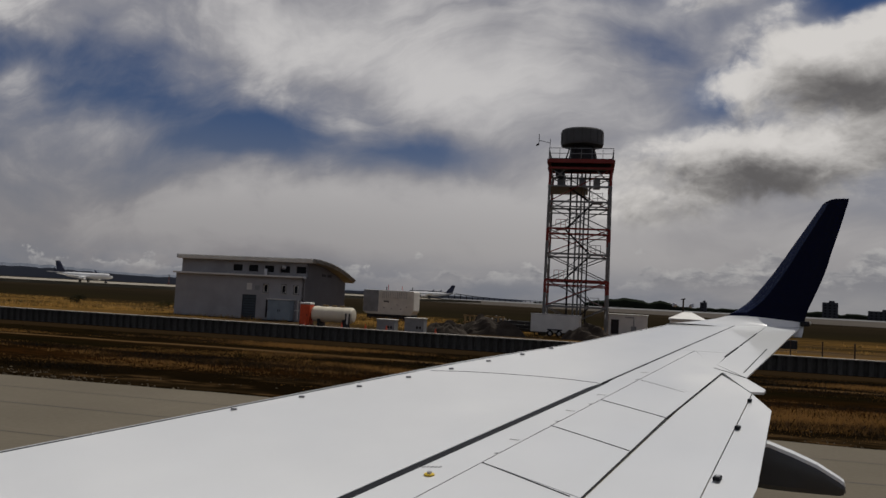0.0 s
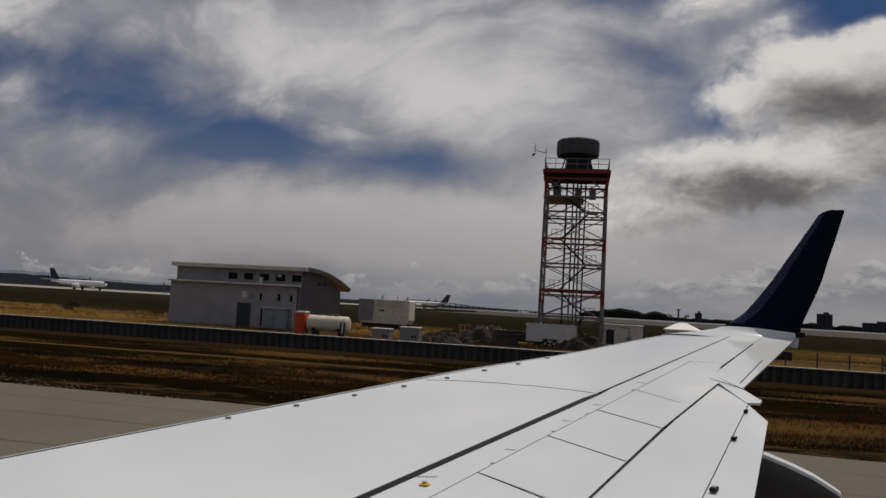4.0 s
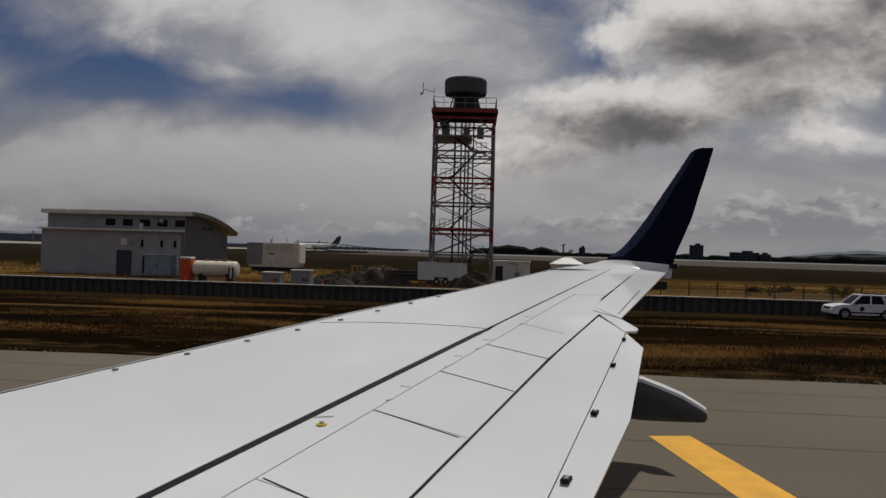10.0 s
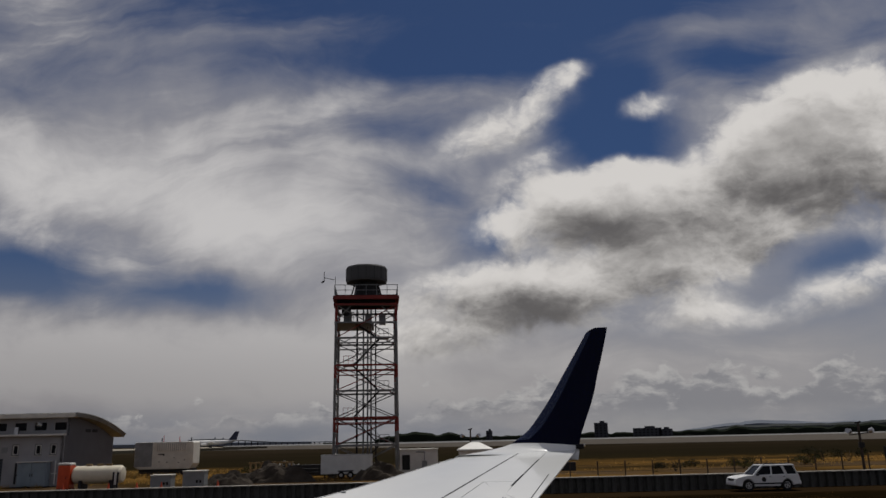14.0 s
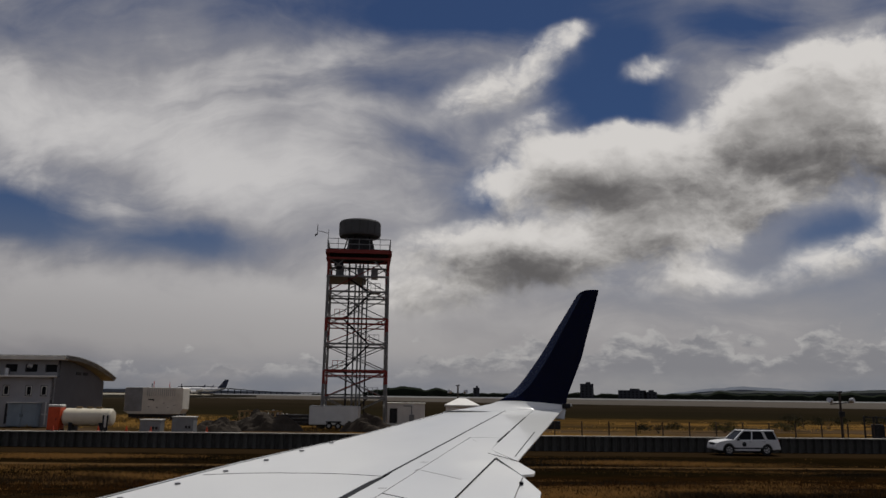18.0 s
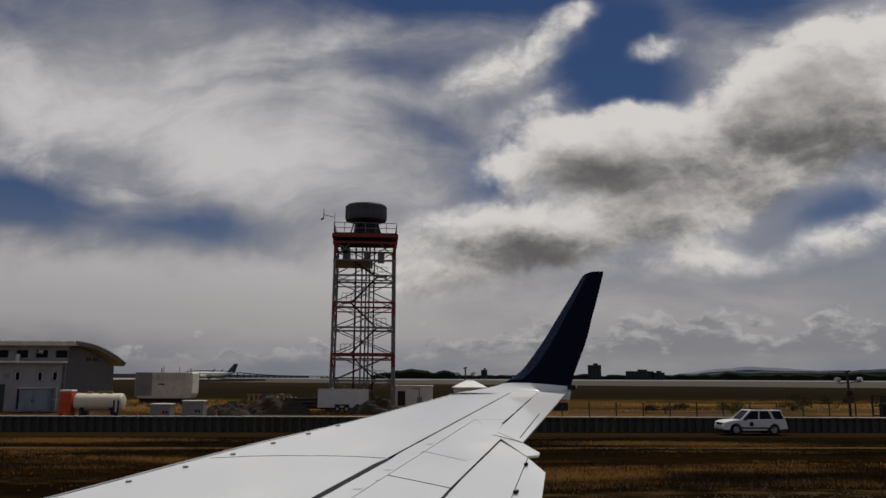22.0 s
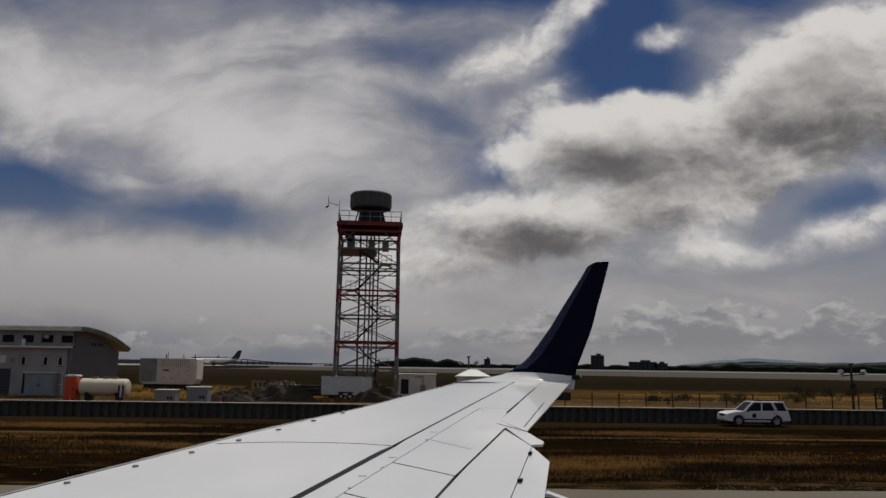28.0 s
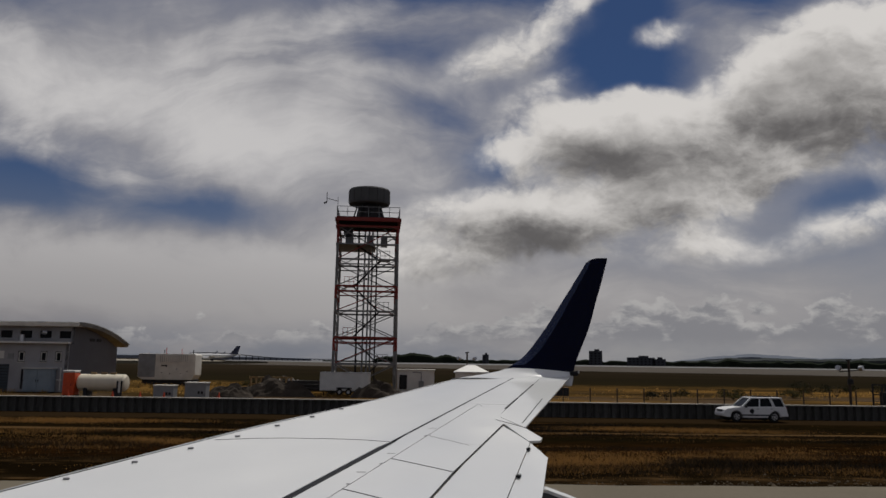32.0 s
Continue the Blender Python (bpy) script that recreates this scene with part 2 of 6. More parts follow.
# ---- materials ----
def material(name, base, rough=0.7, metal=0.0, vary=0.25, scale=3.0, fine=40.0, bump=0.15, dist=0.02, dark=None, dirt=0.0, random_part=0.0, coat=0.0, spec=0.5):
    """A surface with blotches and grain, fine relief and, if asked, stains of a second colour."""
    m = bpy.data.materials.new(name)
    m.use_nodes = True
    nt = m.node_tree
    b = nt.nodes["Principled BSDF"]
    b.inputs["Roughness"].default_value = rough
    b.inputs["Metallic"].default_value = metal
    b.inputs["Coat Weight"].default_value = coat
    b.inputs["Coat Roughness"].default_value = 0.08
    b.inputs["Specular IOR Level"].default_value = spec
    co = nt.nodes.new("ShaderNodeTexCoord").outputs["Object"]

    def noise_tex(sc, det):
        n = nt.nodes.new("ShaderNodeTexNoise")
        n.inputs["Scale"].default_value = sc
        n.inputs["Detail"].default_value = det
        nt.links.new(co, n.inputs["Vector"])
        return n.outputs["Fac"]

    def mixed(fac, a, c, mode="MIX"):
        n = nt.nodes.new("ShaderNodeMix")
        n.data_type, n.blend_type = "RGBA", mode
        if isinstance(fac, (int, float)):
            n.inputs[0].default_value = fac
        else:
            nt.links.new(fac, n.inputs[0])
        for i, v in ((6, a), (7, c)):
            if isinstance(v, tuple):
                n.inputs[i].default_value = (*v[:3], 1)
            else:
                nt.links.new(v, n.inputs[i])
        return n.outputs[2]

    def ranged(v, lo, hi, a, c):
        n = nt.nodes.new("ShaderNodeMapRange")
        nt.links.new(v, n.inputs[0])
        for i, x in enumerate((lo, hi, a, c)):
            n.inputs[i + 1].default_value = x
        return n.outputs[0]

    big, small = noise_tex(scale, 4.0), noise_tex(fine, 3.0)
    lo = tuple(c * (1 - vary) for c in base)
    hi = tuple(min(1, c * (1 + vary * 0.7)) for c in base)
    col = mixed(ranged(big, 0.3, 0.7, 0, 1), lo, hi)
    col = mixed(ranged(small, 0.3, 0.7, 0, min(1, vary * 1.2)), col, lo)
    if dirt:
        col = mixed(ranged(noise_tex(scale * 0.6, 6.0), 0.52, 0.72, 0, dirt), col, dark or tuple(c * 0.4 for c in base))
    if random_part:
        info = nt.nodes.new("ShaderNodeObjectInfo")
        col = mixed(ranged(info.outputs["Random"], 0, 1, 0, random_part), col, tuple(c * 0.45 for c in base))
    nt.links.new(col, b.inputs["Base Color"])
    nt.links.new(ranged(small, 0.25, 0.75, max(0.02, rough - 0.08), min(1, rough + 0.08)), b.inputs["Roughness"])
    if bump:
        bp = nt.nodes.new("ShaderNodeBump")
        bp.inputs["Strength"].default_value, bp.inputs["Distance"].default_value = bump, dist
        nt.links.new(small, bp.inputs["Height"])
        nt.links.new(bp.outputs[0], b.inputs["Normal"])
    return m


WING_WHITE = material("white_wing_paint", (0.68, 0.69, 0.69), 0.10, vary=0.04, scale=0.5, fine=1.5, bump=0.0)
# fairing sides: their shade is put into the colour
FAIRING_SHADE = material("shaded_fairing_side", (0.045, 0.047, 0.055), 0.45, vary=0.08, scale=1.5, fine=20, bump=0.0)
SEAL = material("black_sealant", (0.012, 0.013, 0.017), 0.7, vary=0.2, bump=0.05, spec=0.15)
NAVY = material("navy_blue_gloss_paint", (0.0003, 0.0012, 0.0115), 0.06, vary=0.05, scale=1, bump=0.0, spec=0.09)
# strip along the winglet's leading edge, a lighter blue than the blade
BLUE_EDGE = material("lighter_blue_leading_edge", (0.005, 0.012, 0.045), 0.25, vary=0.08, scale=1, bump=0.0, spec=0.4)
STEEL = material("bare_metal", (0.45, 0.45, 0.46), 0.35, 0.9, vary=0.15, bump=0.05)
FITTING = material("dull_grey_fitting", (0.26, 0.26, 0.27), 0.5, 0.4, vary=0.2, bump=0.05)
YELLOW = material("yellow_paint", (0.62, 0.42, 0.02), 0.5, vary=0.15, bump=0.05)
STRIPE = material("yellow_marking_paint", (0.72, 0.36, 0.015), 0.75, vary=0.15, scale=2, fine=60, bump=0.2, dirt=0.25, dark=(0.35, 0.22, 0.08))
CAP = material("sunlit_concrete_cap", (0.40, 0.37, 0.32), 0.85, vary=0.12, scale=0.8, fine=12, bump=0.2, dirt=0.25, dark=(0.4, 0.36, 0.3))
CONCRETE = material("pale_concrete", (0.42, 0.39, 0.34), 0.85, vary=0.22, scale=1.2, fine=18, bump=0.3, dirt=0.4)
PILE = material("weathered_sheet_pile", (0.085, 0.084, 0.078), 0.7, 0.1, vary=0.35, scale=1.5, fine=22, bump=0.3, dirt=0.5, dark=(0.05, 0.04, 0.03), random_part=0.5, spec=0.1)
WHITE = material("white_painted_metal", (0.60, 0.59, 0.56), 0.5, vary=0.10, scale=0.9, fine=12, bump=0.1, dirt=0.3, dark=(0.45, 0.42, 0.36))
OFFWHITE = material("cream_painted_steel", (0.62, 0.60, 0.54), 0.55, vary=0.12, scale=0.9, fine=12, bump=0.1, dirt=0.3, dark=(0.36, 0.33, 0.27))
CREAM = material("cream_tank_paint", (0.66, 0.60, 0.47), 0.5, vary=0.10, scale=0.9, fine=12, bump=0.1, dirt=0.3, dark=(0.40, 0.33, 0.24))
ROOF_EDGE = material("pale_grey_roof_edge", (0.30, 0.30, 0.29), 0.6, vary=0.2, scale=0.8, fine=10, bump=0.1, dirt=0.4)
GREY_PAINT = material("grey_painted_steel", (0.22, 0.23, 0.24), 0.55, vary=0.2, scale=1.1, fine=16, bump=0.1, dirt=0.3)
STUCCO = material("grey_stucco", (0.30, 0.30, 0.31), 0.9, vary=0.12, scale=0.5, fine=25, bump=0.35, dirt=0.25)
# stucco darkened for the shaded flank; also the dark window frames
STUCCO_SHADE_AND_FRAME = material("flank_shade_and_frame_grey", (0.11, 0.11, 0.12), 0.85, vary=0.12, scale=0.5, fine=25, bump=0.3, dirt=0.2)
DOOR_BLUE = material("grey_blue_door_paint", (0.20, 0.25, 0.29), 0.6, vary=0.12, scale=1, fine=14, bump=0.1, dirt=0.3)
DOOR_DARK = material("dark_roller_door", (0.06, 0.075, 0.09), 0.55, vary=0.2, scale=1, fine=14, bump=0.1, spec=0.1)
GLASS = material("dark_window_glass", (0.010, 0.011, 0.013), 0.10, vary=0.1, bump=0.0, spec=0.07)
RED = material("red_tower_paint", (0.20, 0.014, 0.008), 0.6, vary=0.25, scale=1, fine=14, bump=0.1, dirt=0.35, dark=(0.12, 0.03, 0.02))
# white paint lowered to grey: the tower's backlit shade is in the colour
SHADED_WHITE = material("white_paint_with_shade", (0.15, 0.15, 0.148), 0.55, vary=0.2, scale=1, fine=14, bump=0.1, dirt=0.35, dark=(0.25, 0.22, 0.19))
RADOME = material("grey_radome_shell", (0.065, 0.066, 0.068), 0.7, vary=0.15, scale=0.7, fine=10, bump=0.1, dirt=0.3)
DARK = material("dark_steel", (0.035, 0.035, 0.037), 0.6, 0.2, vary=0.3, bump=0.1, spec=0.1)
RUBBER = material("black_rubber", (0.018, 0.018, 0.018), 0.8, vary=0.25, bump=0.2, spec=0.1)
ORANGE = material("orange_plastic", (0.52, 0.055, 0.006), 0.5, vary=0.12, bump=0.05, dirt=0.2)
TIMBER = material("weathered_timber", (0.30, 0.20, 0.09), 0.85, vary=0.3, fine=20, bump=0.3, dirt=0.3, random_part=0.5)
POLE_WOOD = material("dark_timber_pole", (0.07, 0.055, 0.045), 0.9, vary=0.3, fine=20, bump=0.3, spec=0.1)
RUBBLE = material("dark_rubble", (0.055, 0.047, 0.04), 0.95, vary=0.4, scale=2, fine=10, bump=0.6, spec=0.1)
SOIL = material("heaped_soil", (0.055, 0.045, 0.036), 0.97, vary=0.35, scale=1.2, fine=9, bump=0.8, dist=0.08, spec=0.1)
CAR_WHITE = material("white_car_paint", (0.70, 0.70, 0.70), 0.25, vary=0.03, bump=0.0, coat=0.5)
TRIM = material("black_plastic_trim", (0.03, 0.03, 0.032), 0.55, vary=0.2, bump=0.1, spec=0.1)
LAMP_RED = material("red_lamp_lens", (0.35, 0.01, 0.01), 0.15, vary=0.1, bump=0.0)
LAMP_CLEAR = material("clear_lamp_lens", (0.6, 0.6, 0.6), 0.1, vary=0.05, bump=0.0)
JET_WHITE = material("white_airliner_paint", (0.72, 0.72, 0.72), 0.6, vary=0.04, scale=0.2, fine=2, bump=0.0)
JET_DARK = material("dark_blue_tail_paint", (0.012, 0.018, 0.05), 0.4, vary=0.1, scale=0.3, bump=0.0)
JET_RED = material("red_tail_paint", (0.45, 0.03, 0.03), 0.4, vary=0.1, scale=0.3, bump=0.0)


# ---- building tools ----
def to_mesh(bm, name, mat, smooth_faces=False):
    bmesh.ops.recalc_face_normals(bm, faces=bm.faces)
    if smooth_faces:
        for e in bm.edges:
            e.smooth = len(e.link_faces) == 2 and e.calc_face_angle(0.0) < 0.6
    me = bpy.data.meshes.new(name)
    bm.to_mesh(me)
    bm.free()
    me.materials.append(mat)
    if smooth_faces:
        me.polygons.foreach_set("use_smooth", [True] * len(me.polygons))
    return me


def part(name, bm, mat, parent, label="", soft=False):
    """One bmesh as one mesh object under a thing or a part."""
    ob = new(name, bm if isinstance(bm, bpy.types.Mesh) else to_mesh(bm, name, mat, soft))
    ob.parent = parent
    if label:
        ob["label"] = label
    return ob


def thing(name, m, label, category, group="", kind=""):
    ob = new(name)
    ob.matrix_world = m
    ob.empty_display_size = 0.2
    return tagged(ob, label, category, group, kind)


def box(bm, c, s, rz=0.0, bevel=0.0, rx=0.0, ry=0.0):
    m = pose(*c, rx, ry, rz) @ Matrix.Diagonal((*s, 1))
    vs = bmesh.ops.create_cube(bm, size=1.0, matrix=m)["verts"]
    if bevel:
        es = {e for v in vs for e in v.link_edges}
        bmesh.ops.bevel(bm, geom=list(es), offset=bevel, segments=2, affect="EDGES", profile=0.5)
    return bm


def rod(bm, a, b, r, seg=6, r2=None):
    a, b = Vector(a), Vector(b)
    d = b - a
    m = Matrix.Translation((a + b) / 2) @ d.to_track_quat("Z", "Y").to_matrix().to_4x4()
    bmesh.ops.create_cone(bm, cap_ends=True, segments=seg, radius1=r, radius2=r if r2 is None else r2, depth=d.length, matrix=m)
    return bm


def loft(bm, rings, cap=True):
    vs = [[bm.verts.new(p) for p in ring] for ring in rings]
    n = len(rings[0])
    for a, b in zip(vs, vs[1:]):
        for i in range(n):
            bm.faces.new((a[i], a[(i + 1) % n], b[(i + 1) % n], b[i]))
    if cap:
        bm.faces.new(vs[0])
        bm.faces.new(vs[-1])
    return bm


def prism(bm, outline, axis, lo, hi, bevel=0.0):
    """An outline in the plane across axis, drawn out from lo to hi along it."""
    def at(p, q):
        return {"x": (q, p[0], p[1]), "y": (p[0], q, p[1]), "z": (p[0], p[1], q)}[axis]
    loft(bm, [[at(p, lo) for p in outline], [at(p, hi) for p in outline]])
    if bevel:
        bmesh.ops.recalc_face_normals(bm, faces=bm.faces)
        bmesh.ops.bevel(bm, geom=list(bm.edges), offset=bevel, segments=2, affect="EDGES", profile=0.5)
    return bm


def B():
    return bmesh.new()


# the taxiway, the tracks and the flood wall run at a slight angle to the wing's own axes
GROUND_TURN = 9.7
GC, GS = math.cos(radians(GROUND_TURN)), math.sin(radians(GROUND_TURN))


def G(s, n, z=0.0):
    """Along the taxiway, away from it, up."""
    return Vector((s * GC - n * GS, s * GS + n * GC, z))


def GP(s, n, z=0.0, turn=0.0):
    return Matrix.Translation(G(s, n, z)) @ pose(0, 0, 0, 0, 0, GROUND_TURN + turn)


# ---- ground ----
def ground_material():
    m = bpy.data.materials.new("airfield_ground")
    m.use_nodes = True
    nt = m.node_tree
    b = nt.nodes["Principled BSDF"]
    b.inputs["Roughness"].default_value = 0.95
    b.inputs["Specular IOR Level"].default_value = 0.0
    co = nt.nodes.new("ShaderNodeTexCoord").outputs["Object"]
    sp = nt.nodes.new("ShaderNodeSeparateXYZ")
    nt.links.new(co, sp.inputs[0])

    def noise_tex(scale, detail=5.0, stretch=(1, 1, 1)):
        mp = nt.nodes.new("ShaderNodeMapping")
        mp.inputs["Scale"].default_value = stretch
        nt.links.new(co, mp.inputs["Vector"])
        n = nt.nodes.new("ShaderNodeTexNoise")
        n.inputs["Scale"].default_value, n.inputs["Detail"].default_value = scale, detail
        nt.links.new(mp.outputs[0], n.inputs["Vector"])
        return n.outputs["Fac"]

    def calc(op, a, c, d=None):
        n = nt.nodes.new("ShaderNodeMath")
        n.operation = op
        for i, v in enumerate((a, c, d)):
            if v is None:
                continue
            if isinstance(v, (int, float)):
                n.inputs[i].default_value = v
            else:
                nt.links.new(v, n.inputs[i])
        return n.outputs[0]

    def ramp(v, stops):
        n = nt.nodes.new("ShaderNodeValToRGB")
        while len(n.color_ramp.elements) < len(stops):
            n.color_ramp.elements.new(0.5)
        for e, (p, c) in zip(n.color_ramp.elements, stops):
            e.position, e.color = p, (*c, 1)
        nt.links.new(v, n.inputs[0])
        return n.outputs[0]

    def mixed(fac, a, c, mode="MIX"):
        n = nt.nodes.new("ShaderNodeMix")
        n.data_type, n.blend_type = "RGBA", mode
        if isinstance(fac, (int, float)):
            n.inputs[0].default_value = fac
        else:
            nt.links.new(fac, n.inputs[0])
        for i, v in ((6, a), (7, c)):
            if isinstance(v, tuple):
                n.inputs[i].default_value = (*v, 1)
            else:
                nt.links.new(v, n.inputs[i])
        return n.outputs[2]

    away = sp.outputs[1]
    streak = noise_tex(0.16, 5.0, (0.35, 1.6, 1))
    tuft = noise_tex(1.3, 4.0, (0.5, 1.4, 1))
    patch = noise_tex(0.35, 6.0)
    grit = noise_tex(6.0, 4.0)
    # near strip: bare edge, dry grass, two faint tracks, gravel road before the wall
    wob = calc("MULTIPLY_ADD", streak, 5.0, -2.5)
    near = calc("DIVIDE", calc("ADD", away, wob), 60.0)
    near_col = ramp(near, [
        (0.40, (0.030, 0.024, 0.016)), (0.43, (0.10, 0.085, 0.065)), (0.45, (0.020, 0.016, 0.010)), (0.49, (0.024, 0.018, 0.010)), (0.55, (0.12, 0.062, 0.024)),
        (0.62, (0.080, 0.046, 0.020)), (0.66, (0.022, 0.027, 0.015)), (0.695, (0.080, 0.052, 0.026)), (0.712, (0.15, 0.12, 0.09)),
        (0.728, (0.050, 0.038, 0.02)), (0.79, (0.038, 0.034, 0.018)), (0.845, (0.062, 0.048, 0.026))])
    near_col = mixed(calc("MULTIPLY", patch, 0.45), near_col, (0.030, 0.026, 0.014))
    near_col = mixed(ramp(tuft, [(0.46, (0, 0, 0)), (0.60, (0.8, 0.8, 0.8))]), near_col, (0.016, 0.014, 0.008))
    scrape = ramp(noise_tex(0.22, 6.0, (0.6, 1.5, 1)), [(0.52, (0, 0, 0)), (0.60, (1, 1, 1))])
    strip = ramp(calc("DIVIDE", away, 60.0), [(0.0, (1, 1, 1)), (0.44, (1, 1, 1)), (0.52, (0, 0, 0))])
    near_col = mixed(calc("MULTIPLY", calc("MULTIPLY", scrape, strip), ramp(tuft, [(0.40, (1, 1, 1)), (0.56, (0.1, 0.1, 0.1))])), near_col, (0.30, 0.24, 0.175))
    track = ramp(calc("DIVIDE", calc("ADD", away, calc("MULTIPLY_ADD", patch, 0.9, -0.45)), 60.0), [
        (0.0, (0, 0, 0)), (0.704, (0, 0, 0)), (0.709, (1, 1, 1)), (0.719, (1, 1, 1)), (0.724, (0, 0, 0))])
    near_col = mixed(track, near_col, (0.42, 0.34, 0.25))
    road = ramp(calc("DIVIDE", calc("ADD", away, calc("MULTIPLY_ADD", patch, 1.6, -0.8)), 60.0), [
        (0.0, (0, 0, 0)), (0.842, (0, 0, 0)), (0.852, (1, 1, 1)), (0.915, (1, 1, 1)), (0.925, (0, 0, 0))])
    near_col = mixed(road, near_col, mixed(patch, (0.075, 0.064, 0.052), (0.13, 0.11, 0.09)))
    # beyond the wall: dry gold grass, then dark marsh, then grey mud
    far = calc("DIVIDE", calc("ADD", away, calc("MULTIPLY_ADD", patch, 34.0, -17.0)), 700.0)
    far_col = ramp(far, [
        (0.0, (0.06, 0.045, 0.025)), (0.10, (0.26, 0.16, 0.05)), (0.165, (0.27, 0.165, 0.055)), (0.20, (0.030, 0.026, 0.014)),
        (0.26, (0.026, 0.023, 0.015)), (0.36, (0.034, 0.028, 0.020)), (0.55, (0.048, 0.040, 0.031)), (0.9, (0.07, 0.06, 0.048))])
    clump = ramp(noise_tex(0.030, 5.0, (0.6, 1.3, 1)), [(0.40, (0.85, 0.85, 0.85)), (0.54, (0.0, 0.0, 0.0))])
    far_col = mixed(clump, far_col, (0.024, 0.021, 0.014))
    yard = noise_tex(0.05, 4.0)
    bare = ramp(yard, [(0.48, (0, 0, 0)), (0.60, (1, 1, 1))])
    zone = ramp(calc("DIVIDE", away, 200.0), [(0.0, (1, 1, 1)), (0.46, (1, 1, 1)), (0.53, (0, 0, 0))])
    far_col = mixed(calc("MULTIPLY", bare, zone), far_col, (0.14, 0.105, 0.075))
    beyond = calc("GREATER_THAN", away, 56.0)
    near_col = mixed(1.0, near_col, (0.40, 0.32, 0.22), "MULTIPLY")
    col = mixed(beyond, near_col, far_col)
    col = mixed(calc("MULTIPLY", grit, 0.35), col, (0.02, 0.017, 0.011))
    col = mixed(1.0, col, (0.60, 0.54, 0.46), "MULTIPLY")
    nt.links.new(col, b.inputs["Base Color"])
    bp = nt.nodes.new("ShaderNodeBump")
    bp.inputs["Strength"].default_value, bp.inputs["Distance"].default_value = 0.7, 0.12
    nt.links.new(calc("ADD", grit, calc("MULTIPLY", patch, 2.0)), bp.inputs["Height"])
    nt.links.new(bp.outputs[0], b.inputs["Normal"])
    return m


def build_ground():
    bm = B()
    steps_s = [-4600, -2000, -900, -400, -200] + list(range(-120, 121, 6)) + [200, 400, 900, 2000, 4600]
    steps_n = [-1500, -300, -60, -8, 10, 23] + [24 + 1.2 * i for i in range(52)] + [90, 100, 115, 135, 170, 240, 400, 700, 1300, 2600, 4600]
    rows = []
    for n in steps_n:
        row = []
        for s in steps_s:
            z = 0.0
            if 25 < n < 120 and abs(s) < 130:
                z = 0.10 * noise.noise(Vector((s * 0.09, n * 0.22, 0)))
                z = min(max(z, -0.08), 0.10) * (1 if n < 49 or n > 58 else 0.25)
            row.append(bm.verts.new((s, n, z)))
        rows.append(row)
    for a, b in zip(rows, rows[1:]):
        for i in range(len(a) - 1):
            bm.faces.new((a[i], a[i + 1], b[i + 1], b[i]))
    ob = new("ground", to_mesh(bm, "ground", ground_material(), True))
    ob.matrix_world = GP(0, 0)
    tagged(ob, "flat airfield ground with dry brown grass, gravel and marsh", "ground", kind="structure")


build_ground()


def build_taxiway():
    asphalt = material("weathered_taxiway_asphalt", (0.135, 0.116, 0.086), 0.9, vary=0.18, scale=0.12, fine=7, bump=0.25, dirt=0.35, dark=(0.112, 0.096, 0.073), spec=0.1)
    bm = B()
    edge = []
    rnd = random.Random(3)
    s = -160.0
    while s < 160:
        edge.append((s, 24.0 + rnd.uniform(-0.12, 0.12)))
        s += rnd.uniform(1.2, 3.0)
    outline = [(-160, -40)] + [(160, -40)] + edge[::-1]
    prism(bm, outline, "z", 0.0, 0.02)
    ob = new("taxiway", to_mesh(bm, "taxiway", asphalt))
    ob.matrix_world = GP(0, 0, 0.10)
    tagged(ob, "weathered grey-brown asphalt taxiway beside dry grass", "taxiway", kind="structure")
    # joints and tar lines that run along it
    for n, w in ((21.6, 0.05), (18.9, 0.07), (15.4, 0.05), (12.1, 0.06)):
        line = B()
        s = -150.0
        pts = []
        while s <= 150:
            pts.append((s, n + 0.05 * noise.noise(Vector((s * 0.4, n, 0)))))
            s += 3.0
        vs = [(line.verts.new((p, q - w / 2, 0.124)), line.verts.new((p, q + w / 2, 0.124))) for p, q in pts]
        for (a, b), (c, d) in zip(vs, vs[1:]):
            line.faces.new((a, c, d, b))
        part("tar_joint", line, SEAL_TAR, ob, "dark tar-filled pavement joint").matrix_parent_inverse = Matrix.Translation((0, 0, -0.10 + 0.0))
    mark = B()
    c = [Vector((0.36, 16.11)), Vector((1.19, 16.44)), Vector((5.75, 3.7)), Vector((4.75, 3.4))]
    loft(mark, [[(p.x, p.y, 0.121) for p in c], [(p.x, p.y, 0.126) for p in c]])
    mk = new("taxiway_marking", to_mesh(mark, "taxiway_marking", STRIPE))
    tagged(mk, "broad yellow painted line on the taxiway", "road marking", kind="structure")


SEAL_TAR = material("old_tar", (0.045, 0.038, 0.030), 0.8, vary=0.3, bump=0.1)
build_taxiway()


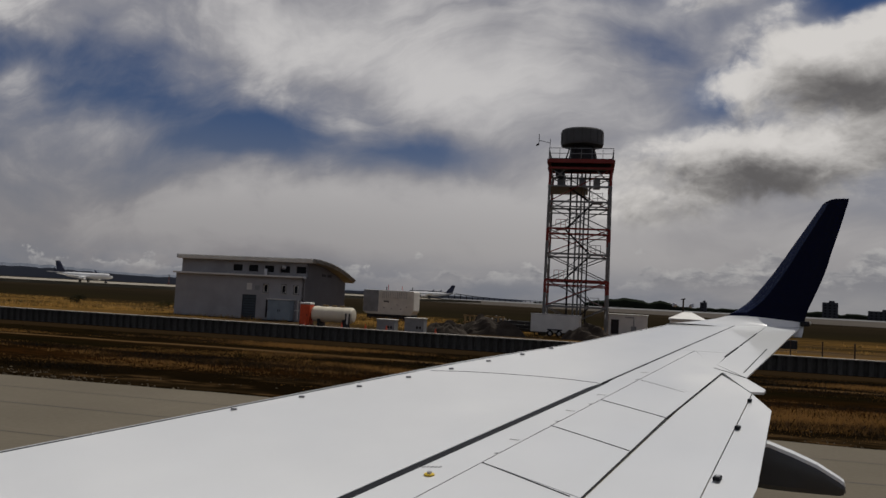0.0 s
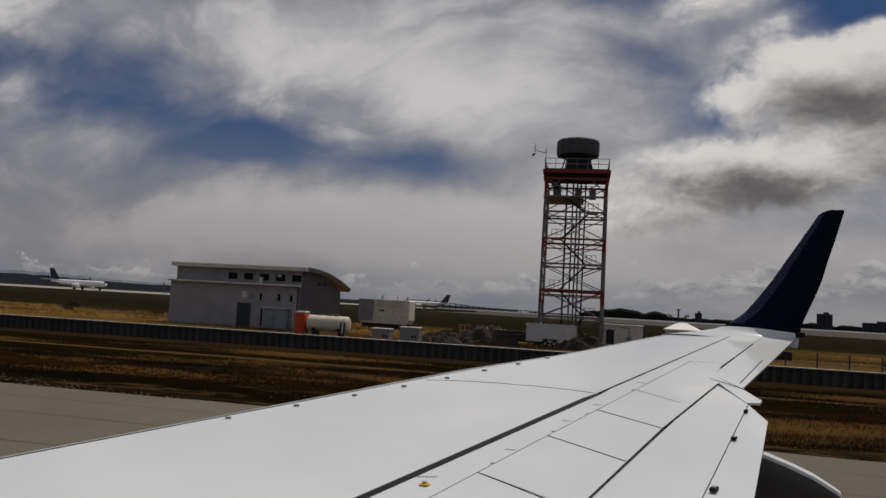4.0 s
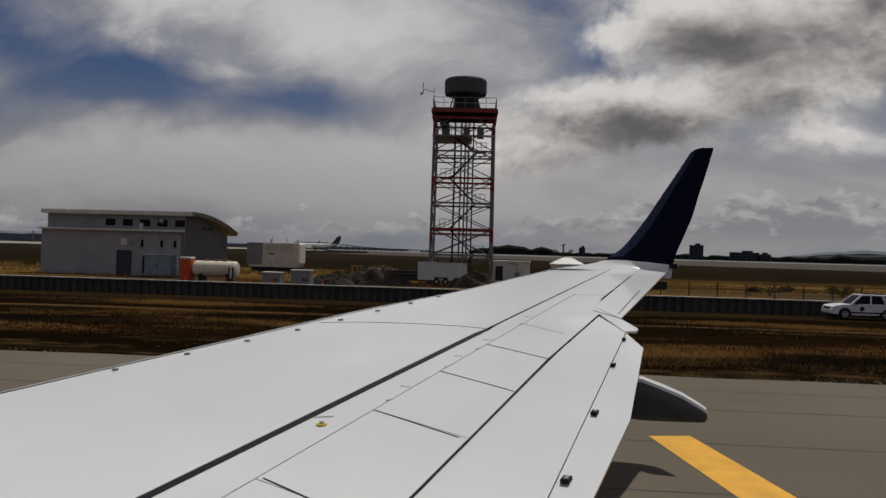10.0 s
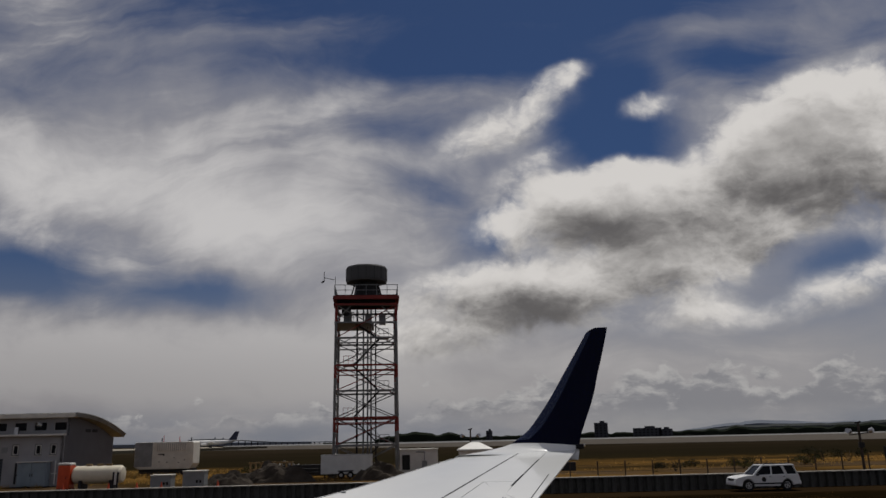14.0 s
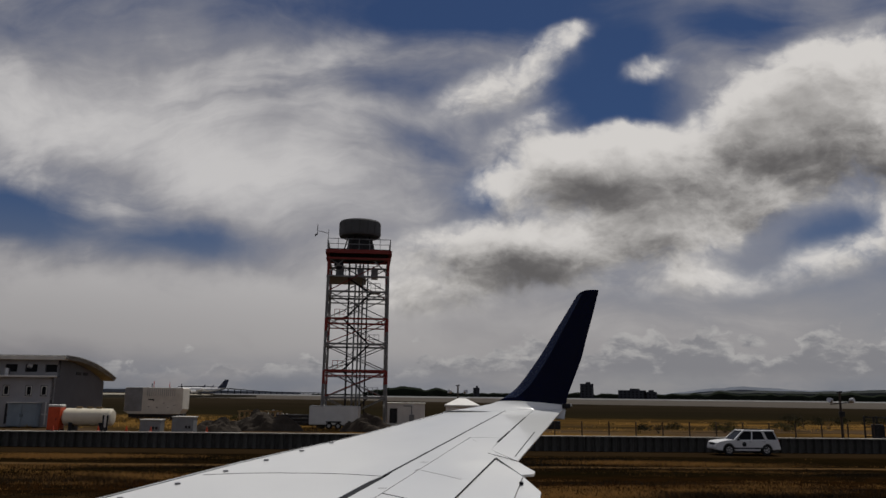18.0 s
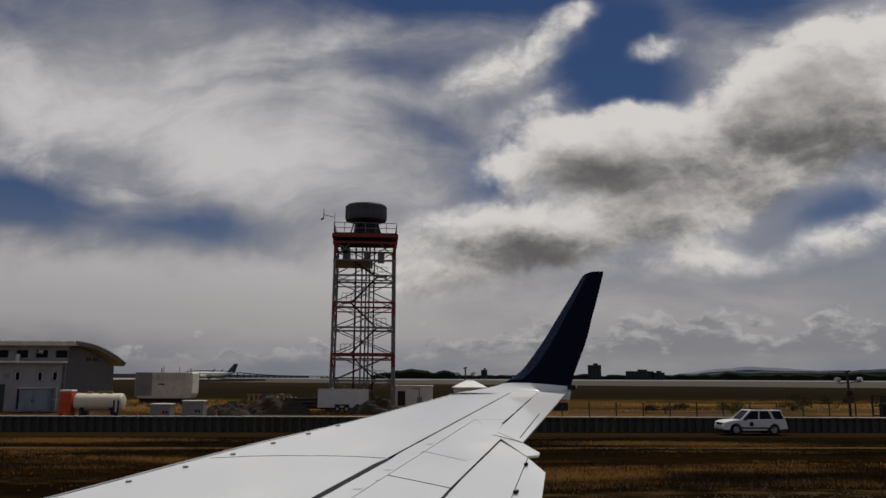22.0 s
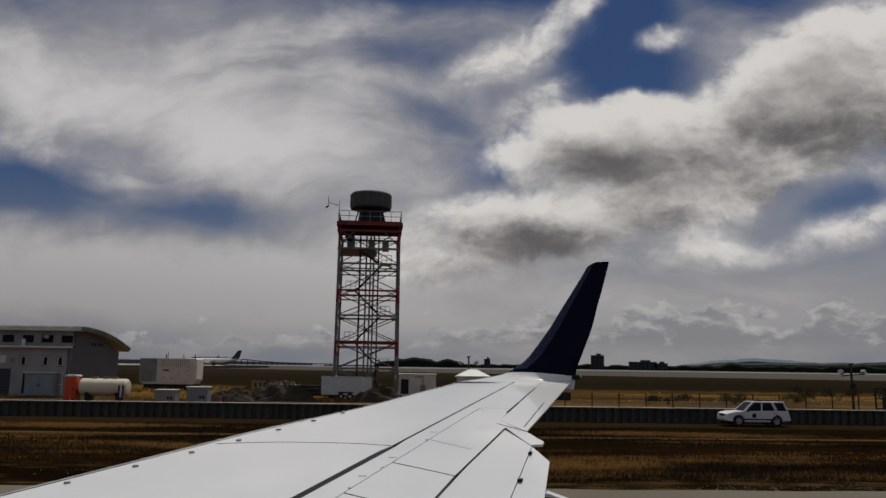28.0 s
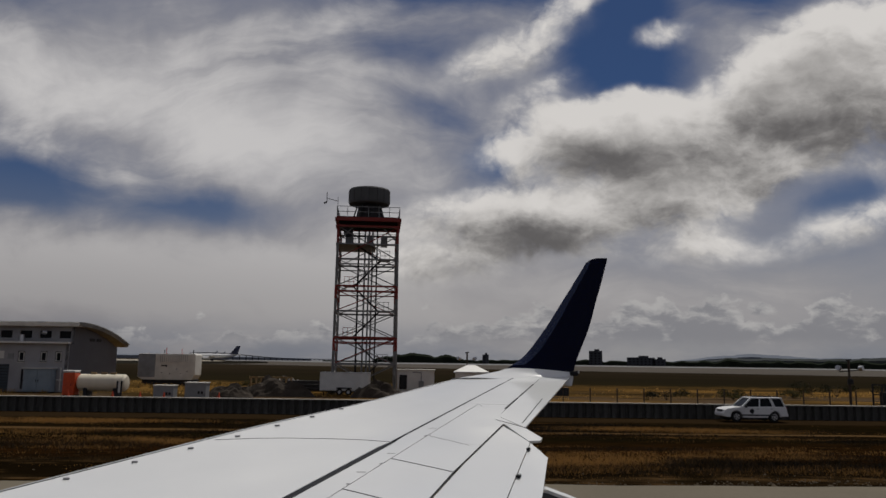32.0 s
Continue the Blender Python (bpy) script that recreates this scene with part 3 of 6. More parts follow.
def grass_material(name, a, b, c):
    m = bpy.data.materials.new(name)
    m.use_nodes = True
    nt = m.node_tree
    p = nt.nodes["Principled BSDF"]
    p.inputs["Roughness"].default_value = 0.9
    p.inputs["Specular IOR Level"].default_value = 0.15
    geo = nt.nodes.new("ShaderNodeNewGeometry")
    co = nt.nodes.new("ShaderNodeTexCoord")
    n = nt.nodes.new("ShaderNodeTexNoise")
    n.inputs["Scale"].default_value = 0.17
    n.inputs["Detail"].default_value = 6.0
    mp = nt.nodes.new("ShaderNodeMapping")
    mp.inputs["Scale"].default_value = (0.4, 1.5, 1)
    nt.links.new(co.outputs["Object"], mp.inputs["Vector"])
    nt.links.new(mp.outputs[0], n.inputs["Vector"])
    add = nt.nodes.new("ShaderNodeMath")
    add.operation = "MULTIPLY_ADD"
    nt.links.new(geo.outputs["Random Per Island"], add.inputs[0])
    add.inputs[1].default_value, add.inputs[2].default_value = 0.11, -0.055
    add2 = nt.nodes.new("ShaderNodeMath")
    nt.links.new(add.outputs[0], add2.inputs[0])
    nt.links.new(n.outputs["Fac"], add2.inputs[1])
    r = nt.nodes.new("ShaderNodeValToRGB")
    r.color_ramp.elements.new(0.5)
    for e, (pos, col) in zip(r.color_ramp.elements, ((0.41, a), (0.50, b), (0.60, c))):
        e.position, e.color = pos, (*col, 1)
    nt.links.new(add2.outputs[0], r.inputs[0])
    nt.links.new(r.outputs[0], p.inputs["Base Color"])
    glow = nt.nodes.new("ShaderNodeBsdfTranslucent")
    nt.links.new(r.outputs[0], glow.inputs[0])
    both = nt.nodes.new("ShaderNodeMixShader")
    both.inputs[0].default_value = 0.4
    nt.links.new(p.outputs[0], both.inputs[1])
    nt.links.new(glow.outputs[0], both.inputs[2])
    nt.links.new(both.outputs[0], nt.nodes["Material Output"].inputs["Surface"])
    return m


def grass(name, label, mat, count, s_range, n_range, tall, seed, keep):
    rnd = random.Random(seed)
    verts, faces = [], []
    for _ in range(count):
        s, n = rnd.uniform(*s_range), rnd.uniform(*n_range)
        w = keep(s, n)
        if rnd.random() > w:
            continue
        h0 = tall * (0.45 + 0.55 * w)
        for _b in range(6):
            a = rnd.uniform(0, 6.28)
            px, py = s + rnd.gauss(0, 0.16), n + rnd.gauss(0, 0.16)
            h = h0 * rnd.uniform(0.5, 1.15)
            wd = rnd.uniform(0.012, 0.03) * (1 if tall < 0.4 else 1.7)
            lean = rnd.uniform(0.3, 1.6) * h
            ca, sa = math.cos(a), math.sin(a)
            i = len(verts)
            verts += [(px - sa * wd, py + ca * wd, -0.05), (px + sa * wd, py - ca * wd, -0.05), (px + ca * lean, py + sa * lean, h)]
            faces.append((i, i + 1, i + 2))
    me = bpy.data.meshes.new(name)
    me.from_pydata(verts, [], faces)
    me.materials.append(mat)
    ob = new(name, me)
    ob.matrix_world = GP(0, 0)
    return tagged(ob, label, "grass", kind="stuff")


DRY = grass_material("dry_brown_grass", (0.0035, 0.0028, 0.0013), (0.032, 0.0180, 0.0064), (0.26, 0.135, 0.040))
GOLD = grass_material("dry_gold_grass", (0.060, 0.044, 0.015), (0.26, 0.15, 0.040), (0.42, 0.25, 0.07))


def verge(s, n):
    v = 0.42 + 1.5 * noise.noise(Vector((s * 0.045, n * 0.24, 3))) + 0.5 * noise.noise(Vector((s * 0.2, n * 0.7, 5)))
    if n < 28:
        v *= max(0.05, (n - 25) / 4)
    if 42.2 < n < 43.6:
        v *= 0.06
    if n > 48:
        v *= max(0.0, (50.6 - n) / 2.6)
    return min(1, max(0.0, v))


def behind_wall(s, n):
    v = 0.22 + 1.1 * noise.noise(Vector((s * 0.05, n * 0.09, 9)))
    if n > 112:
        v *= max(0.05, (126 - n) / 14)
    v *= 1.3 if s < -15 else (0.9 if s < 2 else 0.4)
    return min(1, max(0.0, v))


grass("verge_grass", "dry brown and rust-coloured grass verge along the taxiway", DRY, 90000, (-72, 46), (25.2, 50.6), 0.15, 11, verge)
grass("gold_grass", "tall sun-bleached golden grass behind the flood wall", GOLD, 16000, (-130, 75), (82, 126), 0.6, 12, behind_wall)


def edge_stones():
    """Pale stones and crumbled pavement along the broken edge of the taxiway."""
    rnd = random.Random(31)
    verts, faces = [], []
    for _ in range(5200):
        s, n = rnd.uniform(-75, 48), 24.1 + abs(rnd.gauss(0, 1.1))
        if rnd.random() > 0.35 + 1.6 * noise.noise(Vector((s * 0.11, n * 0.5, 21))):
            continue
        r, a = rnd.uniform(0.015, 0.05), rnd.uniform(0, 6.28)
        i = len(verts)
        for k in range(4):
            q = r * rnd.uniform(0.7, 1.5)
            verts.append((s + q * 1.6 * math.cos(a + 1.57 * k), n + q * math.sin(a + 1.57 * k), 0.0))
        verts.append((s + rnd.uniform(-0.3, 0.3) * r, n, 0.03 + r * rnd.uniform(0.3, 0.8)))
        faces += [(i + k, i + (k + 1) % 4, i + 4) for k in range(4)]
    me = bpy.data.meshes.new("edge_stones")
    me.from_pydata(verts, [], faces)
    me.materials.append(material("crumbled_pavement", (0.115, 0.092, 0.064), 0.95, vary=0.4, scale=0.8, fine=6, bump=0.2, spec=0.1))
    ob = new("edge_stones", me)
    ob.matrix_world = GP(0, 0)
    tagged(ob, "pale crumbled stones along the taxiway edge", "stones", kind="stuff")


edge_stones()


# ---- flood wall of steel sheet piles ----
def build_wall():
    wall = thing("flood_wall", GP(0, 55.5), "low dark sheet-pile flood wall with a pale concrete cap", "wall", kind="structure")
    pitch, top = 0.62, 1.0
    bm = B()
    prof = [(-0.31, 0.0), (-0.20, 0.0), (-0.12, -0.20), (0.12, -0.20), (0.20, 0.0), (0.31, 0.0)]
    back = [(x, y + 0.03) for x, y in prof[::-1]]
    prism(bm, prof + back, "z", -0.3, top)
    me = to_mesh(bm, "pile", PILE)
    s = -88.0
    while s < 72:
        ob = new("pile", me)
        ob.parent = wall
        ob.location = (s, 0, 0)
        s += pitch
    for i in range(27):
        c = B()
        box(c, (0, 0, 0), (5.97, 0.36, 0.07), bevel=0.015)
        cap = part("cap", c, CAP, wall, "pale concrete capping beam")
        cap.location = (-85.3 + 6.0 * i, -0.06, top + 0.035)
    # the return that leads away at the far end
    for i in range(40):
        ob = new("pile", me)
        ob.parent = wall
        ob.location = (-88.3, 0.4 + i * pitch, 0)
        ob.rotation_euler = (0, 0, radians(90))
    for i in range(4):
        c = B()
        box(c, (0, 0, 0), (0.36, 5.97, 0.07), bevel=0.015)
        part("cap", c, CAP, wall, "pale concrete capping beam").location = (-88.3, 3.2 + 6 * i, top + 0.035)


build_wall()

# ---- the aircraft and its wing ----
WZ, WK = 1.239, 0.1468


def inboard(y):
    """1 along the slats, fading to 0 at the wing's end."""
    q = min(1.0, max(0.0, (y - 10.4) / 2.6))
    return 1 - q * q * (3 - 2 * q)


def wing_z(x, y):
    lead = -7.04 + 0.565 * (y - 5.51)
    chord = max(1.6, 0.1 - lead)
    c = (x - lead) / chord
    nose = 0.042 * max(0.0, 1 - max(0.0, c) / 0.3) * inboard(y)
    return WZ + WK * y + 0.10 * max(0.0, min(1, c)) * (1 - min(1, max(0, c))) * (chord / 4) + nose


def W(x, y, dz=0.0):
    return Vector((x, y, wing_z(x, y) + dz))


def lead_x(y):
    return -7.04 + 0.565 * (y - 5.51) - 0.09 * inboard(y)


def black_x(y):
    return -3.18 + (y - 5.65) * 0.277 if y < 10.12 else -1.94 + (y - 10.12) * 0.285


def second_x(y):
    return -2.62 + (y - 5.88) * 0.236 + 0.0008 * (y - 5.88) ** 2


def spoil_x(y):
    return -1.33 + (y - 6.36) * 0.152 if y < 8.87 else -0.96 + (y - 8.87) * 0.187


def aft_x(y):
    return -0.43 + (y - 6.72) * 0.0885


def trail_x(y):
    return 0.01 + (y - 7.2) * 0.044 if y > 7.2 else 0.01 + (y - 7.2) * 0.14


def aileron_x(y):
    return -0.2 + (y - 11.08) * 0.185


def sheet_panel(corners, nx=6, ny=10, dz=0.0, thick=0.02):
    """A skin panel over four plan corners, bent to the wing's upper surface."""
    bm = B()
    a, b, c, d = [Vector(p) for p in corners]
    top, low = [], []
    for j in range(ny + 1):
        v = j / ny
        p0, p1 = a.lerp(d, v), b.lerp(c, v)
        for i in range(nx + 1):
            q = p0.lerp(p1, i / nx)
            top.append(bm.verts.new(W(q.x, q.y, dz)))
            low.append(bm.verts.new(W(q.x, q.y, dz - thick)))
    w = nx + 1
    for j in range(ny):
        for i in range(nx):
            k = j * w + i
            bm.faces.new((top[k], top[k + 1], top[k + w + 1], top[k + w]))
            bm.faces.new((low[k], low[k + w], low[k + w + 1], low[k + 1]))
    rim = [i for i in range(w)] + [j * w + nx for j in range(1, ny + 1)] + [ny * w + i for i in range(nx - 1, -1, -1)] + [j * w for j in range(ny - 1, 0, -1)]
    for p, q in zip(rim, rim[1:] + rim[:1]):
        bm.faces.new((top[p], low[p], low[q], top[q]))
    return bm


def ribbon(edge_a, edge_b, y0, y1, ny=24, dz=0.0, thick=0.02, nx=6, y0b=None, y1b=None):
    """A panel between two edge curves x(y)."""
    bm = B()
    y0b, y1b = y0 if y0b is None else y0b, y1 if y1b is None else y1b
    top, low = [], []
    for j in range(ny + 1):
        v = j / ny
        ya, yb = y0 + (y1 - y0) * v, y0b + (y1b - y0b) * v
        p, q = Vector((edge_a(ya), ya)), Vector((edge_b(yb), yb))
        for i in range(nx + 1):
            r = p.lerp(q, i / nx)
            top.append(bm.verts.new(W(r.x, r.y, dz)))
            low.append(bm.verts.new(W(r.x, r.y, dz - thick)))
    w = nx + 1
    for j in range(ny):
        for i in range(nx):
            k = j * w + i
            bm.faces.new((top[k], top[k + 1], top[k + w + 1], top[k + w]))
            bm.faces.new((low[k], low[k + w], low[k + w + 1], low[k + 1]))
    rim = [i for i in range(w)] + [j * w + nx for j in range(1, ny + 1)] + [ny * w + i for i in range(nx - 1, -1, -1)] + [j * w for j in range(ny - 1, 0, -1)]
    for p, q in zip(rim, rim[1:] + rim[:1]):
        bm.faces.new((top[p], low[p], low[q], top[q]))
    return bm


ROOT_Y = -0.3
WING_PIVOT = Vector((0, 8, 2.4))  # the jet stands a little askew on its gear


def build_wing():
    wing = thing("airliner", Matrix.Translation(WING_PIVOT) @ pose(0, 0, 0, 0.563, -0.601, -0.553) @ Matrix.Translation(-WING_PIVOT), "white airliner with a swept wing and a navy blue upturned winglet", "aircraft")
    # solid wing box under the skins, with a rounded nose
    rings = []
    for j in range(30):
        y = -2.0 + (15.3 + 2.0) * j / 29
        lx, tx = lead_x(y), spoil_x(y) if y < 11.2 else aileron_x(y) - 0.12
        ch = tx - lx
        th = 0.10 * ch + 0.05
        prof = [(0.02, -0.05), (0.06, -0.03), (0.3, -0.03), (0.6, -0.03), (0.985, -0.035), (0.985, -0.075), (0.7, -0.55 * th), (0.35, -th), (0.1, -0.75 * th), (0.02, -0.4 * th)]
        rings.append([W(lx + c * ch, y, h) for c, h in prof])
    part("wing_box", loft(B(), rings), SEAL, wing, "dark wing structure seen in the panel gaps")
    # rounded leading edge slat
    for y0, y1 in ((ROOT_Y, 6.2), (6.215, 10.05), (10.065, 13.3), (13.315, 15.05)):
        rings = []
        for j in range(13):
            y = y0 + (y1 - y0) * j / 12
            lx = lead_x(y)
            r = 0.13 + 0.008 * (15 - y)
            prof = [(0.075, 0.004), (0.0, -0.004)] + [(-0.02 - r * 0.75 * math.sin(a), -0.03 - r * (1 - math.cos(a))) for a in (0.5, 1.0, 1.6, 2.2, 2.8)] + [(0.2, -2 * r), (0.2, -0.05), (0.075, -0.03)]
            rings.append([W(lx + p, y, q) for p, q in prof])
        part("slat", loft(B(), rings), WING_WHITE, wing, "rounded white leading-edge slat", True)
    # main skins, split along the curved joint
    def slat_edge(y):
        return lead_x(y) + (0.105 if y < 10.6 else 0.085)

    def before_black(y):
        return black_x(y) - (0.055 if y < 10.1 else max(0.006, 0.017 - (y - 10.1) * 0.002))

    def after_black(y):
        return black_x(y) + (0.055 if y < 10.1 else max(0.006, 0.017 - (y - 10.1) * 0.002))

    part("skin_panel", ribbon(slat_edge, before_black, ROOT_Y, 15.3, 60, nx=14), WING_WHITE, wing, soft=True)
    part("seal_strip", ribbon(lambda y: black_x(y) - 0.055, lambda y: black_x(y) + 0.055, ROOT_Y, 10.1, 30, dz=-0.006, nx=2), SEAL, wing, "broad black sealant strip")
    part("aft_skin", ribbon(after_black, lambda y: second_x(y) - 0.006, ROOT_Y, 12.6, 30, nx=3), WING_WHITE, wing, soft=True)
    part("outer_skin", ribbon(after_black, lambda y: aileron_x(y) - 0.55, 12.61, 15.45, 16, nx=5), WING_WHITE, wing, soft=True)
    # spoiler panels
    cuts = [(0.1, -0.3), (3.4, 2.9), (5.2, 4.75), (6.82, 6.34), (8.13, 7.64), (9.33, 8.87), (10.5, 10.04), (12.6, 11.3)]
    for k, ((a0, b0), (a1, b1)) in enumerate(zip(cuts, cuts[1:])):
        gap = 0.007 if k < 5 else 0.002
        part("spoiler" if k < 5 else "fixed_panel", ribbon(lambda y: second_x(y) + 0.006, lambda y: spoil_x(y) - 0.008, a0 + gap, a1 - gap, 10, nx=4, y0b=b0 + gap, y1b=b1 - gap), WING_WHITE, wing, soft=True)
    fill = sheet_panel([(-0.985, 12.6), (-0.53, 11.3), (-0.617, 11.745), (-0.478, 12.6)], 4, 6, -0.001, 0.012)
    part("fixed_panel", fill, WING_WHITE, wing)
    tri = [(-0.53, 11.3), (-0.215, 11.095), (-0.617, 11.74)]
    part("fixed_panel", loft(B(), [[W(x, y, -0.001) for x, y in tri], [W(x, y, -0.012) for x, y in tri]]), WING_WHITE, wing)

    def seam(p, q, w, mat=SEAL, label="dark panel joint"):
        a, b = Vector(p), Vector(q)
        n = Vector((-(b - a).y, (b - a).x)).normalized() * w / 2
        part("joint", sheet_panel([tuple(a - n), tuple(a + n), tuple(b + n), tuple(b - n)], 1, 14, 0.003, 0.006), mat, wing, label)

    for (x0, y0), (x1, y1) in (((-2.4, 6.82), (-1.43, 6.34)), ((-2.09, 8.14), (-1.16, 7.64)), ((-1.79, 9.33), (-0.97, 8.87)), ((-2.72, 5.22), (-1.72, 4.75))):
        seam((x0, y0), (x1, y1), 0.016)
    seam((-1.54, 10.5), (-0.90, 10.04), 0.007, FITTING, "faint grey panel joint")
    seam((-0.64, 11.52), (-0.2, 11.1), 0.012)
    for y0, y1, w in ((3.0, 6.36, 0.020), (6.36, 8.87, 0.018), (8.87, 11.24, 0.016)):
        seam((spoil_x(y0), y0), (spoil_x(y1), y1), w)
    ys = [1.5, 4.0, 6.0, 8.0, 9.5, 11.0, 11.9]
    for y0, y1 in zip(ys, ys[1:]):
        seam((second_x(y0), y0), (second_x(y1), y1), 0.008, FITTING, "thin grey panel joint")
    for y0, y1, w in ((1.3, 4.0, 0.034), (4.0, 7.0, 0.032), (7.0, 9.0, 0.028), (9.0, 10.5, 0.022), (10.5, 12.5, 0.012), (12.5, 14.8, 0.008)):
        seam((slat_edge(y0) - 0.012, y0), (slat_edge(y1) - 0.012, y1), w, SEAL, "dark slat joint")
    curve = [(-1.97, 10.11), (-2.4, 10.19), (-2.9, 10.23), (-3.4, 10.2), (-3.9, 10.12), (-4.37, 10.0)]
    for p, q in zip(curve, curve[1:]):
        seam(p, q, 0.013)
    for y0, y1 in ((10.12, 11.5), (11.5, 13.0), (13.0, 14.5), (14.5, 15.3)):
        seam((black_x(y0), y0), (black_x(y1), y1), 0.036 - (y0 - 10) * 0.004)
    # flap, its aft segment, and their brackets
    part("flap", ribbon(lambda y: spoil_x(y) + 0.008, lambda y: aft_x(y) - 0.004, -0.3, 11.20, 24, dz=-0.012, nx=5, y1b=10.35), WING_WHITE, wing, soft=True)
    end = B()
    pts = [(-0.50, 11.26), (-0.19, 11.06), (0.05, 10.55), (0.03, 10.42), (-0.13, 10.37), (-0.46, 11.17)]
    loft(end, [[W(x, y, 0.0) for x, y in pts], [W(x, y, -0.03) for x, y in pts]])
    part("flap_end", end, WING_WHITE, wing)
    part("aft_flap", ribbon(lambda y: aft_x(y) + 0.004, trail_x, -0.3, 10.36, 24, dz=-0.022, nx=4, y1b=9.69), WING_WHITE, wing, soft=True)
    for x, y, s in ((-0.35, 7.24, 0.72), (-0.245, 8.82, 0.6), (-0.155, 9.97, 0.5), (-0.47, 5.75, 0.8)):
        br = B()
        box(br, W(x + 0.03, y, 0.0), (0.085 * s, 0.16 * s, 0.035), -8, 0.006)
        b = part("bracket", br, SEAL, wing, "small black flap bracket")
        pin = B()
        box(pin, W(x + 0.035, y - 0.01, 0.022), (0.04 * s, 0.09 * s, 0.012), -8)
        part("pin", pin, STEEL, b, "bare metal pin")
    # aileron
    part("aileron", ribbon(lambda y: aileron_x(y) - 0.54, lambda y: aileron_x(y), 11.75, 15.45, 20, nx=4, y0b=11.10), WING_WHITE, wing, soft=True)
    gap = ribbon(lambda y: -0.54 + (y - 12.29) * 0.1916 - 0.014, lambda y: -0.54 + (y - 12.29) * 0.1916 + 0.014, 12.29, 13.15, 3, dz=0.004, nx=1, thick=0.008)
    part("hinge_gap", gap, SEAL, wing, "black aileron hinge gap")
    for y0, y1 in ((12.29 + 0.95, 13.75), (13.8, 14.43)):
        g = ribbon(lambda y: -0.54 + (y - 12.29) * 0.1916 - 0.011, lambda y: -0.54 + (y - 12.29) * 0.1916 + 0.011, y0, y1, 3, dz=0.004, nx=1, thick=0.008)
        part("hinge_gap", g, SEAL, wing, "black aileron hinge gap")
    g = ribbon(lambda y: -0.24 + (y - 11.37) * 0.16 - 0.007, lambda y: -0.24 + (y - 11.37) * 0.16 + 0.007, 11.37, 13.12, 4, dz=0.004, nx=1, thick=0.008)
    part("tab_gap", g, SEAL, wing, "thin dark trim-tab gap")
    # small fittings along the leading edge
    offs = (0.148, 0.193, 0.234, 0.266, 0.270, 0.243, 0.206, 0.134)
    for k, y in enumerate((7.446, 8.185, 8.880, 9.538, 10.184, 10.828, 11.469, 12.106)):
        f = B()
        box(f, W(lead_x(y) + 0.09 * inboard(y) + offs[k], y, 0.012), (0.07, 0.04, 0.022), 30, 0.006)
        part("vortex_fitting", f, FITTING, wing, "small grey fitting on the upper skin")
    # yellow rope anchor, with lettering bars, and other small marks
    a = B()
    rod(a, W(-2.73, 6.35, 0.0), W(-2.73, 6.35, 0.012), 0.05, 14)
    an = part("rope_anchor", a, YELLOW, wing, "round yellow escape-rope anchor")
    k = B()
    rod(k, W(-2.73, 6.35, 0.012), W(-2.73, 6.35, 0.032), 0.022, 10)
    part("ring", k, STEEL, an, "small metal ring")
    for i in range(5):
        t = B()
        box(t, W(-2.86 + 0.035 * i, 6.52 + 0.012 * i, 0.003), (0.014, 0.05, 0.003), -10)
        part("lettering_bar", t, FITTING, wing, "unreadable grey stencil mark")
    for y in (7.55, 8.75, 9.55, 10.9):
        for i in range(4):
            t = B()
            box(t, W(second_x(y) - 0.13 + 0.028 * i, y, 0.003), (0.010, 0.045, 0.003), -12)
            part("lettering_bar", t, FITTING, wing, "unreadable grey stencil mark")
        t = B()
        box(t, W(second_x(y - 0.45) - 0.02, y - 0.45, 0.004), (0.035, 0.02, 0.006), 20)
        part("latch", t, FITTING, wing, "small panel latch")
    # winglet
    def section(x0, x1, y, z, thick, lean):
        ch = x1 - x0
        ring = []
        cs = (0, 0.012, 0.05, 0.12, 0.22, 0.35, 0.5, 0.65, 0.8, 0.92, 1.0)
        for c, side in [(c, 1) for c in cs] + [(c, -1) for c in cs[:0:-1]]:
            h = side * (2.6 * math.sqrt(c) * (1 - c) + 0.06 * c)
            droop = 0.05 * (0.5 - c) * ch * math.cos(lean)
            ring.append(Vector((x0 + c * ch, y - h * thick * math.sin(lean), z + h * thick * math.cos(lean) + droop)))
        return ring
    first = (lead_x(14.85) + 0.03, 0.60, 14.95, wing_z(-0.8, 14.95) - 0.07, 0.06, 0.1)
    foot = [first, (-1.42, 0.62, 15.14, 3.425, 0.055, 0.25), (-1.05, 0.64, 15.30, 3.495, 0.055, 0.45)]
    blade = [(-0.72, 0.655, 15.41, 3.590, 0.055, 0.65), (-0.42, 0.71, 15.53, 3.79, 0.055, 0.95), (-0.21, 0.80, 15.61, 4.00, 0.05, 1.18), (0.155, 1.005, 15.72, 4.50, 0.047, 1.32), (0.438, 1.135, 15.80, 4.95, 0.043, 1.34), (0.648, 1.24, 15.87, 5.28, 0.038, 1.35),
             (0.910, 1.36, 15.94, 5.70, 0.032, 1.35), (0.985, 1.395, 15.96, 5.82, 0.028, 1.35), (1.08, 1.41, 15.975, 5.885, 0.018, 1.35), (1.18, 1.415, 15.98, 5.915, 0.008, 1.35)]
    # glide through the stations for a smooth upturn
    keys = foot + blade
    rings, split = [], 0
